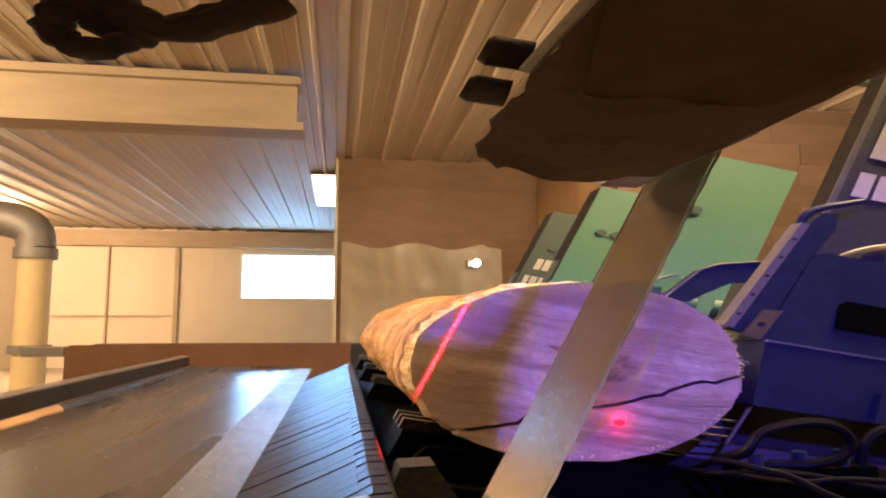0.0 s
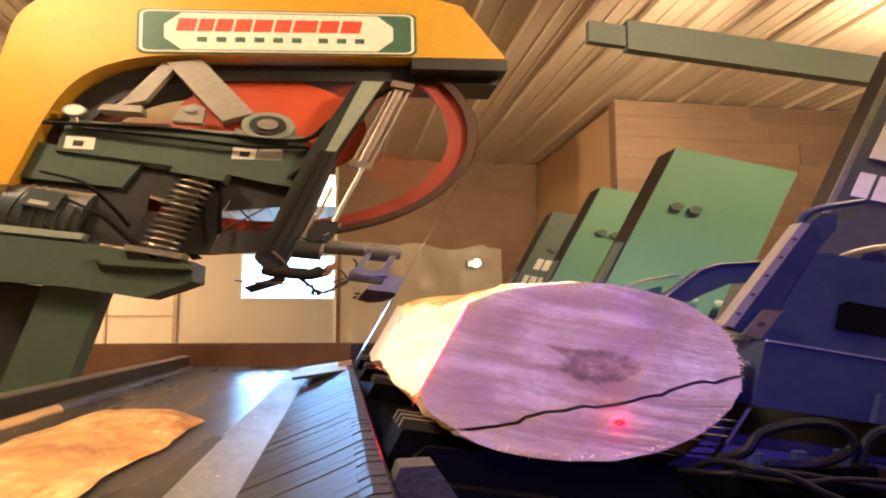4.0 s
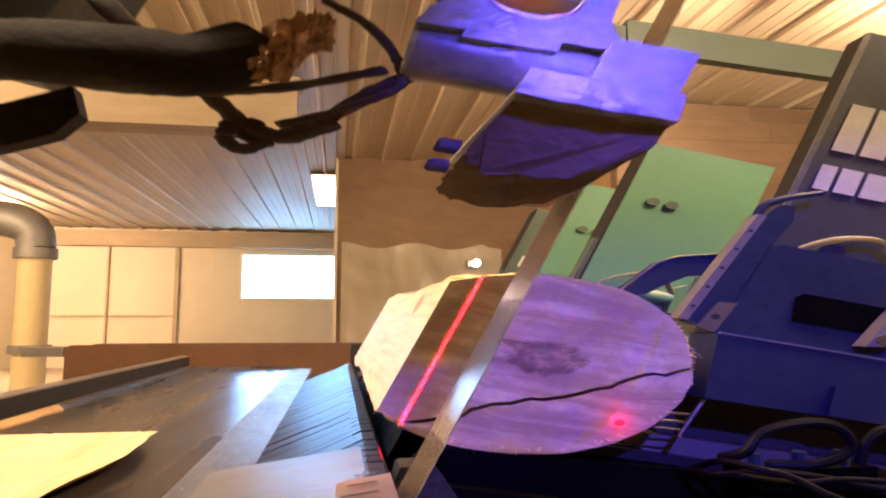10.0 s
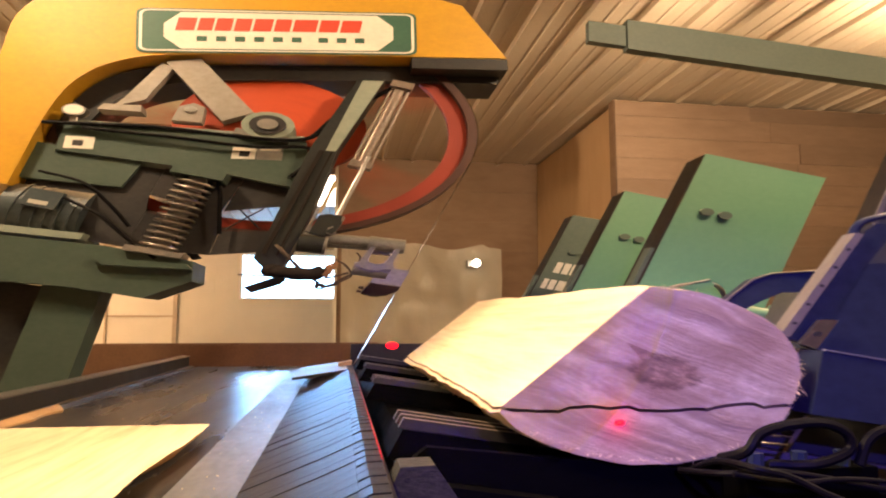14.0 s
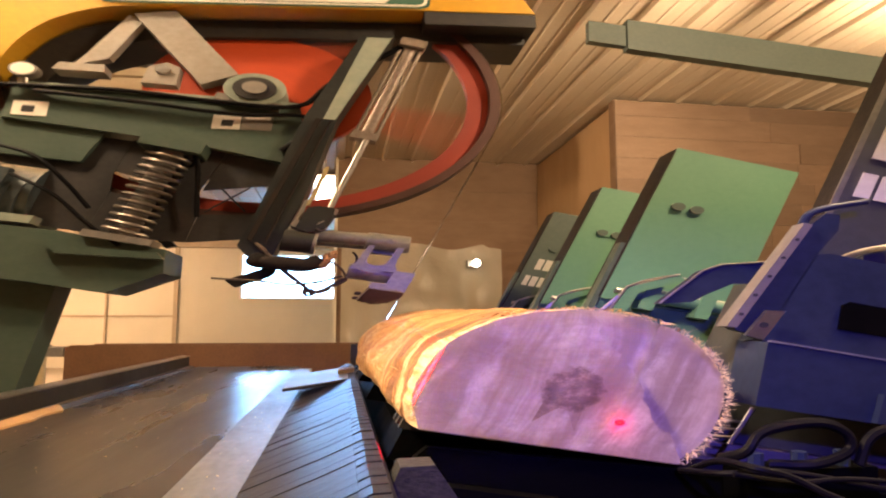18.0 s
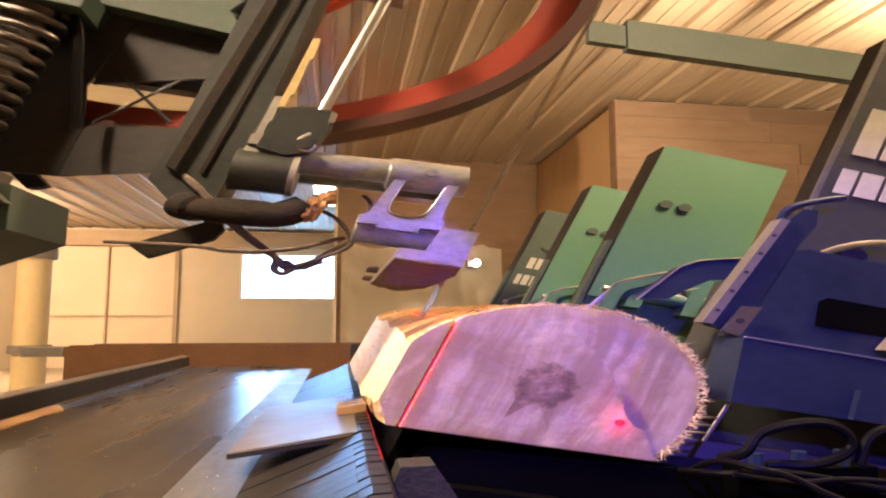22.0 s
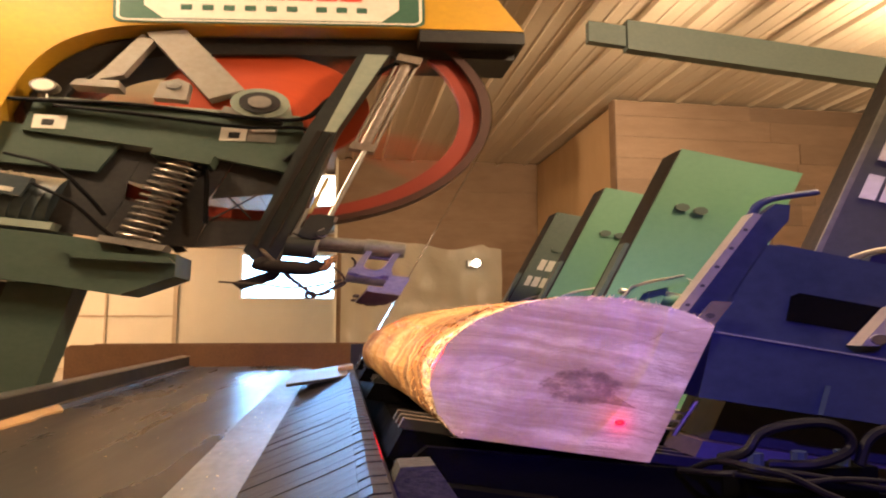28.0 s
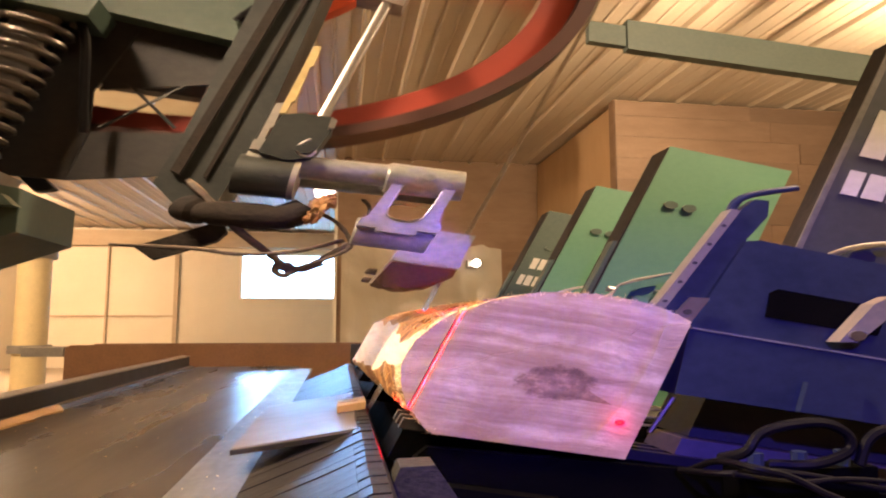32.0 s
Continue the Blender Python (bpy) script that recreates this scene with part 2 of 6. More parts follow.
M_TEAL = surface("grey_green_paint", (0.20, 0.25, 0.21), (0.29, 0.32, 0.27), 0.5, scale=4, dust=0.4)
M_STEEL = surface("bare_steel", (0.52, 0.50, 0.48), (0.34, 0.31, 0.28), 0.32, 1.0, scale=5, bump=0.15, grain=(1, 8, 1))
M_BLADE = surface("blade_steel", (0.68, 0.63, 0.56), (0.52, 0.46, 0.39), 0.17, 1.0, scale=5, amount=1.0, fine=14, bump=0.02, grain=(3, 9, 0.35))
M_DULL = surface("dull_steel", (0.20, 0.19, 0.18), (0.30, 0.27, 0.24), 0.55, 0.6, scale=6, bump=0.3, dust=0.5)
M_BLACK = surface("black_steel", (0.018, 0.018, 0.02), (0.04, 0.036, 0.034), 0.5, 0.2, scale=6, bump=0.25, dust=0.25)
M_RUBBER = surface("black_rubber", (0.003, 0.003, 0.004), (0.008, 0.007, 0.007), 0.42, scale=8, bump=0.3, spec=0.06)
M_BELT = surface("worn_conveyor_belt", (0.023, 0.0195, 0.019), (0.066, 0.056, 0.051), 0.26, 0.0, scale=5, amount=0.8, fine=45, bump=0.10, grain=(1, 0.12, 1), spec=0.38)
M_RIB = surface("worn_slide_plate", (0.014, 0.013, 0.014), (0.036, 0.033, 0.033), 0.40, 0.0, scale=6, amount=0.8, fine=50, bump=0.25, grain=(0.5, 2.5, 1), spec=0.07)
M_STRIP = surface("scuffed_steel_strip", (0.19, 0.18, 0.165), (0.075, 0.070, 0.064), 0.45, 0.35, scale=9, amount=0.7, fine=60, bump=0.35, grain=(1, 0.35, 1))
M_DUSTY = surface("dusty_plate", (0.20, 0.18, 0.155), (0.115, 0.10, 0.085), 0.45, 0.2, scale=4, amount=0.9, bump=0.2)
M_GUIDE = surface("dusty_guide_steel", (0.11, 0.12, 0.118), (0.27, 0.26, 0.24), 0.34, 0.25, scale=16, amount=0.7, fine=90, bump=0.45, dust=0.3)
# caked brown, darkened for the shade of the head over the chute
M_CHUTE = surface("caked_shaded_paint", (0.006, 0.005, 0.005), (0.030, 0.021, 0.016), 0.75, scale=14, fine=120, amount=0.7, bump=0.8, spec=0.2)
# near-black brown for the shaded left sides of the knee plates
M_SIDESHADE = surface("plate_side_shade", (0.010, 0.009, 0.008), (0.030, 0.022, 0.016), 0.6, scale=9, bump=0.3, spec=0.2)
M_RAIL = surface("yellowed_rail", (0.46, 0.36, 0.17), (0.26, 0.19, 0.09), 0.5, 0.2, scale=18, amount=0.7, bump=0.4)
M_HOSE = surface("dusty_hose_rubber", (0.020, 0.014, 0.012), (0.085, 0.058, 0.042), 0.6, scale=30, fine=160, amount=0.6, bump=0.6, dust=0.5)
M_BOOM = surface("dusty_boom_paint", (0.068, 0.095, 0.082), (0.10, 0.125, 0.105), 0.5, scale=3, dust=0.3)
M_ALU = surface("scratched_cylinder", (0.34, 0.29, 0.25), (0.18, 0.13, 0.11), 0.38, 0.6, scale=8)
M_COIL = surface("oily_spring_steel", (0.22, 0.20, 0.18), (0.10, 0.085, 0.075), 0.38, 0.9, scale=9, bump=0.2)
M_RIMRED = surface("worn_red_web", (0.34, 0.035, 0.014), (0.20, 0.025, 0.014), 0.55, scale=6)
M_DUSTGREY = surface("sawdust_grey", (0.010, 0.010, 0.009), (0.050, 0.045, 0.036), 0.8, scale=14, fine=160, amount=0.45, bump=0.6, spec=0.25)
M_NAVY = surface("near_board_paint", (0.027, 0.031, 0.037), (0.048, 0.052, 0.058), 0.42, scale=5, bump=0.12)
M_CLUMP = surface("clumped_sawdust", (0.42, 0.24, 0.12), (0.20, 0.105, 0.05), 0.95, scale=30, fine=140, amount=0.7, bump=0.9)
M_GREY = surface("grey_paint", (0.33, 0.30, 0.27), (0.24, 0.21, 0.18), 0.5, 0.2, scale=6, dust=0.4)
# near-black; on the bed it stands in for shade below the log
M_PIT = surface("near_black", (0.0012, 0.0012, 0.0013), (0.003, 0.0028, 0.0028), 0.6, scale=6, spec=0.02)
M_DOG = surface("dark_dog_paint", (0.0085, 0.015, 0.036), (0.020, 0.029, 0.058), 0.40, scale=6, bump=0.15, spec=0.3)
M_RED = surface("red_wheel_paint", (0.56, 0.075, 0.018), (0.38, 0.045, 0.015), 0.45, scale=5)
M_RIM = surface("wheel_rim", (0.085, 0.03, 0.024), (0.05, 0.028, 0.022), 0.5, 0.3, scale=7)
M_WHITE = surface("white_decal", (0.78, 0.74, 0.66), (0.66, 0.62, 0.54), 0.5, scale=8, bump=0.03)
M_DGREEN = surface("decal_green", (0.03, 0.10, 0.07), (0.05, 0.13, 0.09), 0.5, bump=0.03)
M_DRED = surface("decal_red", (0.62, 0.06, 0.03), (0.52, 0.07, 0.04), 0.5, bump=0.03)
M_CEIL = surface("corrugated_ceiling", (0.52, 0.43, 0.32), (0.40, 0.32, 0.23), 0.55, 0.0, scale=1.2, amount=0.9, bump=0.05, grain=(1, 0.3, 1))
M_BOARD = surface("weathered_wall_board", (0.165, 0.100, 0.058), (0.105, 0.062, 0.036), 0.75, scale=2.6, amount=0.8, grain=(1, 1, 4), vary=0.6)
M_WOODWALL = surface("brown_board_wall", (0.235, 0.138, 0.075), (0.150, 0.084, 0.044), 0.7, scale=2.6, amount=0.7, grain=(1, 1, 3), vary=0.5)
M_PLY = surface("plywood", (0.46, 0.29, 0.145), (0.36, 0.22, 0.105), 0.65, scale=2.0, amount=0.8, grain=(2, 2, 0.6))
M_PANEL = surface("cream_wall_panel", (0.62, 0.54, 0.40), (0.50, 0.43, 0.31), 0.6, scale=1.0, amount=0.8)
M_BEAM = surface("dusty_timber", (0.40, 0.31, 0.20), (0.30, 0.22, 0.14), 0.7, scale=2.5, grain=(0.6, 3, 3))
M_CONC = surface("sawdust_concrete", (0.22, 0.19, 0.15), (0.36, 0.27, 0.16), 0.9, scale=1.3, amount=0.9, fine=40)
M_SHOE = surface("caked_brown_shoe", (0.085, 0.060, 0.040), (0.15, 0.108, 0.074), 0.9, scale=16, fine=110, amount=0.8, bump=0.8, spec=0.1)
M_RUST = surface("rusty_steel_trough", (0.19, 0.092, 0.042), (0.12, 0.058, 0.030), 0.6, 0.2, scale=3)
M_BLUEBOX = surface("dark_motor_paint", (0.03, 0.045, 0.055), (0.06, 0.075, 0.08), 0.4, scale=6, dust=0.5)
M_LETTER = surface("pale_lettering", (0.58, 0.56, 0.50), (0.44, 0.42, 0.37), 0.55, bump=0.03)
M_PIPE = surface("cream_pipe", (0.66, 0.52, 0.28), (0.54, 0.42, 0.24), 0.5)
M_WINDOW = glow("daylit_window", (0.30, 0.60, 1.0), 9.0)
M_PANELGLOW = glow("strip_glow", (1.0, 0.80, 0.66), 6.0)
M_TUBE = glow("lamp_tube", (1.0, 0.86, 0.66), 14.0)
M_LASER = glow("laser_red", (1.0, 0.002, 0.008), 3.0)

# ---- mesh helpers ----
UPRIGHT = Matrix.Identity(4)
SLANT = Matrix.Rotation(radians(TILT), 4, "Y")


def box(bm, x0, x1, y0, y1, z0, z1):
    v = [bm.verts.new((x, y, z)) for x in (x0, x1) for y in (y0, y1) for z in (z0, z1)]
    for f in ((0, 1, 3, 2), (4, 6, 7, 5), (0, 4, 5, 1), (2, 3, 7, 6), (0, 2, 6, 4), (1, 5, 7, 3)):
        bm.faces.new([v[i] for i in f])
    return bm


def prism(bm, poly, y0, y1):
    """A plate: the outline (x, z) drawn out from y0 to y1."""
    n = len(poly)
    a = [bm.verts.new((x, y0, z)) for x, z in poly]
    b = [bm.verts.new((x, y1, z)) for x, z in poly]
    bm.faces.new(a)
    bm.faces.new(b[::-1])
    for i in range(n):
        bm.faces.new((a[i], b[i], b[(i + 1) % n], a[(i + 1) % n]))
    return bm


def ringed(bm, outer, inner, y0, y1):
    """A plate with a hole: two outlines of the same count."""
    n = len(outer)
    rows = [[bm.verts.new((x, y, z)) for x, z in o] for o, y in ((outer, y0), (inner, y0), (inner, y1), (outer, y1))]
    for k in range(4):
        p, q = rows[k], rows[(k + 1) % 4]
        for i in range(n):
            bm.faces.new((p[i], p[(i + 1) % n], q[(i + 1) % n], q[i]))
    return bm


def disc(cx, cz, r, n=24, start=0.0):
    return [(cx + r * math.cos(start + 2 * math.pi * i / n), cz + r * math.sin(start + 2 * math.pi * i / n)) for i in range(n)]


def sweep(bm, pts, r, seg=8, closed=False):
    """A round bar or hose along the points; r is one radius or one for each point."""
    pts = [Vector(p) for p in pts]
    rr = r if isinstance(r, (list, tuple)) else [r] * len(pts)
    rings, side = [], None
    for i, p in enumerate(pts):
        d = (pts[min(i + 1, len(pts) - 1)] - pts[max(i - 1, 0)]).normalized()
        if side is None:
            side = d.orthogonal().normalized()
        side = (side - d * side.dot(d)).normalized()
        up = d.cross(side)
        rings.append([bm.verts.new(p + (side * math.cos(2 * math.pi * k / seg) + up * math.sin(2 * math.pi * k / seg)) * rr[i]) for k in range(seg)])
    for p, q in zip(rings, rings[1:]):
        for k in range(seg):
            bm.faces.new((p[k], p[(k + 1) % seg], q[(k + 1) % seg], q[k]))
    bm.faces.new(rings[0][::-1])
    bm.faces.new(rings[-1])
    return bm


def bowed(pts, steps=6):
    """A smooth line through the points (Catmull-Rom)."""
    p = [Vector(q) for q in pts]
    p = [p[0] * 2 - p[1]] + p + [p[-1] * 2 - p[-2]]
    out = []
    for i in range(1, len(p) - 2):
        for k in range(steps):
            u = k / steps
            out.append(0.5 * (2 * p[i] + (p[i + 1] - p[i - 1]) * u + (2 * p[i - 1] - 5 * p[i] + 4 * p[i + 1] - p[i + 2]) * u * u
                              + (3 * p[i] - p[i - 1] - 3 * p[i + 1] + p[i + 2]) * u ** 3))
    return out + [p[-2]]


def soften(bm, w=0.004, seg=2):
    es = [e for e in bm.edges if len(e.link_faces) == 2 and e.calc_face_angle(0) > 0.5]
    bmesh.ops.bevel(bm, geom=es, offset=w, segments=seg, affect="EDGES", clamp_overlap=True)
    return bm


def mesh_of(name, bm, mats, smooth=False):
    bmesh.ops.recalc_face_normals(bm, faces=bm.faces[:])
    me = bpy.data.meshes.new(name)
    bm.to_mesh(me)
    bm.free()
    for m in mats if isinstance(mats, (list, tuple)) else [mats]:
        me.materials.append(m)
    if smooth:
        me.shade_smooth()
        me.set_sharp_from_angle(angle=radians(40))
    return me


def part(name, bm, material, parent, label="", turn=SLANT, smooth=False):
    bm.transform(turn)
    ob = new(name, mesh_of(name, bm, material, smooth))
    ob.parent = parent
    if label:
        tagged(ob, label)
    return ob


def thing(name, x, y, z, label, category, group="", kind="", wide=S):
    ob = new(name)
    ob.empty_display_size = 0.1
    ob.location, ob.scale = (x, y, z), (wide, 1, 1)
    return tagged(ob, label, category, group, kind)


def solid(name, bm, material, label, category="", kind="", smooth=False, loc=(0, 0, 0)):
    ob = new(name, mesh_of(name, bm, material, smooth))
    ob.location = loc
    return tagged(ob, label, category, kind=kind)


B = bmesh.new

# ---- the shed ----
CEIL = 4.0
solid("floor", box(B(), -9, 9, -7, 21, -0.1, 0.0), M_CONC, "grey concrete floor strewn with sawdust", "floor", "structure")


def ceiling():
    """Ribbed steel sheets, the ribs running along the track, with a cover strip over one seam."""
    bm = B()
    x, step = -9.08, 0.49
    prof = []
    while x < 9.0:
        for at, h in ((0.0, 0), (0.145, 0), (0.155, 0.006), (0.172, 0.006), (0.182, 0), (0.30, 0), (0.31, 0.006), (0.327, 0.006), (0.337, 0), (0.424, 0), (0.446, 0.040), (0.472, 0.040)):
            prof.append((x + at, CEIL - h))
        x += step
    lo = [[bm.verts.new((px, y, pz)) for px, pz in prof] for y in (-7.0, 21.0)]
    hi = [[bm.verts.new((px, y, CEIL + 0.08)) for px in (-9.0, prof[-1][0])] for y in (-7.0, 21.0)]
    for i in range(len(prof) - 1):
        bm.faces.new((lo[0][i], lo[0][i + 1], lo[1][i + 1], lo[1][i]))
    bm.faces.new((hi[0][0], hi[0][1], hi[1][1], hi[1][0]))
    box(bm, -0.05, 0.05, -7, 11.0, CEIL - 0.045, CEIL - 0.03)
    solid("ceiling", bm, M_CEIL, "cream ribbed steel sheet ceiling, dusty and warm lit", "ceiling", "structure")


ceiling()
solid("wall_left", box(B(), -9.2, -9.0, -7, 21, 0, CEIL), M_PANEL, "cream panelled shed wall", "wall", "structure")
solid("wall_right", box(B(), 9.0, 9.2, -7, 7.5, 0, CEIL), M_WOODWALL, "brown boarded shed wall", "wall", "structure")
solid("wall_behind", box(B(), -9, 9, -7.2, -7.0, 0, CEIL), M_WOODWALL, "brown boarded shed wall", "wall", "structure")


def far_wall():
    """Far end wall with a window opening, posts, a sectional door and a header."""
    y = 20.4
    wx0, wx1, wz0, wz1 = -2.85, 0.03, 2.0, 3.25
    bm = B()
    box(bm, -9, wx0, y, y + 0.2, 0, CEIL)
    box(bm, wx1, 3.4, y, y + 0.2, 0, CEIL)
    box(bm, wx0, wx1, y, y + 0.2, 0, wz0)
    box(bm, wx0, wx1, y, y + 0.2, wz1, CEIL)
    wall = solid("wall_far", bm, M_PANEL, "cream sheet-clad end wall with a bright window", "wall", "structure")
    for x, w in ((-6.6, 0.05), (-4.75, 0.12)):
        part("post", box(B(), x, x + w, y - 0.09, y - 0.032, 0.0, 3.45), M_BEAM, wall, "pale timber post", UPRIGHT)
    for k in range(11):
        x = -4.5 + 0.42 * k
        if x < -2.98 or x > 0.12:
            part("cladding_rib", soften(box(B(), x, x + 0.022, y - 0.008, y - 0.001, 0.0, 3.44), 0.004, 1), M_PANEL, wall, "", UPRIGHT)
        else:
            part("cladding_rib", soften(box(B(), x, x + 0.022, y - 0.008, y - 0.001, 0.0, wz0 - 0.07), 0.004, 1), M_PANEL, wall, "", UPRIGHT)
    for z in (1.42,):
        part("panel_joint", box(B(), -8.9, -4.6, y - 0.05, y - 0.031, z, z + 0.05), M_BEAM, wall, "", UPRIGHT)
    part("header", box(B(), -9, 3.3, y - 0.28, y - 0.001, 3.45, 3.9), M_BEAM, wall, "dusty timber header", UPRIGHT)
    win = tagged(new("window_1"), "blown-out bright window in a white frame", "window", kind="structure")
    win.location = (0, 0, 0)
    part("pane", box(B(), wx0, wx1, y + 0.14, y + 0.16, wz0, wz1), M_WINDOW, win, "glaring daylit pane", UPRIGHT)
    bm = B()
    ringed(bm, [(wx0 - 0.06, wz0 - 0.06), (wx1 + 0.06, wz0 - 0.06), (wx1 + 0.06, wz1 + 0.06), (wx0 - 0.06, wz1 + 0.06)],
           [(wx0, wz0), (wx1, wz0), (wx1, wz1), (wx0, wz1)], y - 0.04, y - 0.002)
    part("window_frame", bm, M_WHITE, win, "", UPRIGHT)


far_wall()


def inner_walls():
    bm = box(B(), -0.06, 3.5, 11.0, 11.15, 0, CEIL)
    w = solid("wall_partition", bm, M_WOODWALL, "dark brown board partition wall", "wall", "structure")
    for i in range(7):
        z = 0.35 + i * 0.52
        part("board_joint", box(B(), -0.05, 3.5, 10.985, 10.999, z, z + 0.02), M_WOODWALL, w, "", UPRIGHT)
    part("edge_trim", box(B(), -0.10, -0.05, 10.95, 11.17, 0, CEIL), M_PANEL, w, "pale edge trim", UPRIGHT)
    w = solid("wall_return", box(B(), 3.36, 3.5, 7.52, 11.0, 0, CEIL - 0.03), M_PLY, "bare orange plywood return wall", "wall", "structure")
    w = solid("wall_boards", box(B(), 3.27, 9.0, 7.5, 7.65, 0, CEIL - 0.03), M_WOODWALL, "brown horizontal board wall", "wall", "structure")
    for i in range(15):
        z0 = 0.10 + i * 0.262
        rnd = random.Random(i)
        x = 3.27
        while x < 8.9:
            x1 = min(8.99, x + rnd.uniform(1.6, 3.4))
            bm = soften(box(B(), x + 0.004, x1, 7.455 + rnd.uniform(0, 0.012), 7.499, z0, min(z0 + 0.259, CEIL - 0.05)), 0.003, 1)
            part("board", bm, M_BOARD, w, "", UPRIGHT)
            x = x1
    # hung beam across the left bay
    t = tagged(new("roof_beam"), "pale dusty timber beam hung under the ceiling", "beam", kind="structure")
    part("web", box(B(), -8.9, -0.50, 7.3, 7.5, 3.42, 3.97), M_BEAM, t, "", UPRIGHT)
    part("lower_flange", soften(box(B(), -8.9, -0.42, 7.2, 7.6, 3.33, 3.42), 0.01, 1), M_BEAM, t, "", UPRIGHT)
    part("upper_flange", soften(box(B(), -8.9, -0.46, 7.22, 7.58, 3.85, 3.93), 0.01, 1), M_BEAM, t, "", UPRIGHT)


inner_walls()


def plastic_sheet():
    """A creased clear plastic sheet hung before the partition."""
    m, t, s = nodes_of("cloudy_plastic")
    s.inputs["Base Color"].default_value = (0.74, 0.64, 0.48, 1)
    s.inputs["Roughness"].default_value = 0.2
    s.inputs["Alpha"].default_value = 0.46
    n = tex(t, "Noise", Scale=4.0, Detail=6, Distortion=1.2)
    t.links.new(coords(t), n.inputs["Vector"])
    bumped(t, s, n.outputs[0], 0.6, 0.05)
    bm = B()
    nx, nz = 36, 22
    x0, x1, z1, z0 = 0.02, 2.67, 2.56, 0.02
    rows = []
    for j in range(nz + 1):
        row = []
        for i in range(nx + 1):
            u, v = i / nx, j / nz
            top = z1 - 0.10 * math.sin(u * math.pi * 2.2) ** 2 - (0.05 if u > 0.9 else 0)
            q = Vector((u * 4, v * 3, 0.3))
            row.append(bm.verts.new((x0 + (x1 - x0) * u, 10.87 + 0.10 * noise.noise(q) + 0.05 * noise.noise(q * 3.1), top + (z0 - top) * v)))
        rows.append(row)
    for j in range(nz):
        for i in range(nx):
            bm.faces.new((rows[j][i], rows[j][i + 1], rows[j + 1][i + 1], rows[j + 1][i]))
    bmesh.ops.solidify(bm, geom=bm.faces[:], thickness=0.004)
    solid("plastic_sheet", bm, m, "creased cloudy plastic sheet hung before the brown wall", "plastic sheet", smooth=True)


plastic_sheet()


# glowing bulb stands in for a lamp's reflection on the plastic sheet
def sheet_glint():
    x, z = 2.19, 2.22
    t = thing("stand_in_lamp", x, 10.66, z, "small glowing bulb in place of a reflection on the sheet", "lamp", wide=1)
    part("housing", soften(box(B(), -0.12, 0.12, 0.02, 0.34, -0.05, 0.05), 0.01), M_DULL, t, turn=UPRIGHT)
    part("bulb", prism(B(), disc(0, 0, 0.055, 16), -0.12, -0.02), M_TUBE, t, "glowing warm bulb", UPRIGHT, True)


sheet_glint()


def duct_pipe():
    x, y = -3.77, 9.0
    t = thing("dust_pipe", x, y, 0, "cream round pipe standing beside the far door", "pipe", wide=1)
    part("pipe", sweep(B(), [(0, 0, 0), (0, 0, 2.15)], 0.19, 20), M_PIPE, t, turn=UPRIGHT, smooth=True)
    part("collar", sweep(B(), [(0, 0, 0.88), (0, 0, 0.98)], 0.24, 20), M_DULL, t, "dark clamp collar", UPRIGHT, True)
    part("top_collar", sweep(B(), [(0, 0, 2.05), (0, 0, 2.18)], 0.25, 20), M_DULL, t, "", UPRIGHT, True)
    part("elbow", sweep(B(), bowed([(0, 0, 2.18), (-0.05, 0, 2.4), (-0.4, 0, 2.55), (-1.4, 0, 2.6)]), 0.22, 16), M_DULL, t, "", UPRIGHT, True)


duct_pipe()


def hung_bulb(x, y, z):
    t = thing("stand_in_bulb", x, y, CEIL - 0.03, "stand-in warm bulb hung on a cord from the ceiling", "ceiling light", "hung lamps", wide=1)
    d = z - CEIL + 0.03
    part("cord", sweep(B(), [(0, 0, 0), (0, 0, d + 0.32)], 0.012, 8), M_BLACK, t, "", UPRIGHT, True)
    part("socket", sweep(B(), [(0, 0, d + 0.33), (0, 0, d + 0.22)], [0.03, 0.05], 14), M_BLACK, t, "", UPRIGHT, True)
    part("bulb", sweep(B(), [(0, 0, d + 0.235), (0, 0, d + 0.20), (0, 0, d + 0.175)], [0.02, 0.035, 0.01], 14), M_TUBE, t, "glowing bulb", UPRIGHT, True)


# first and third follow seen glows; the other bulbs are added, unseen
for at in ((4.9, 4.2, 3.45), (-5.6, 5.2, 3.4), (-7.85, 15.5, 3.6), (-1.95, 1.75, 3.72), (2.7, 1.45, 3.5)):
    hung_bulb(*at)



def strip_light():
    t = thing("strip_light", -0.30, 13.6, CEIL - 0.045, "glaring strip light under the far ribbed ceiling", "ceiling light", wide=1)
    part("tray", box(B(), -0.26, 0.22, -1.5, 1.6, -0.03, 0.0), M_WHITE, t, "", UPRIGHT)
    part("diffuser", soften(box(B(), -0.22, 0.18, -1.45, 1.55, -0.06, -0.031), 0.01, 1), M_PANELGLOW, t, "glowing diffuser", UPRIGHT)


strip_light()

# ---- outfeed belt ----


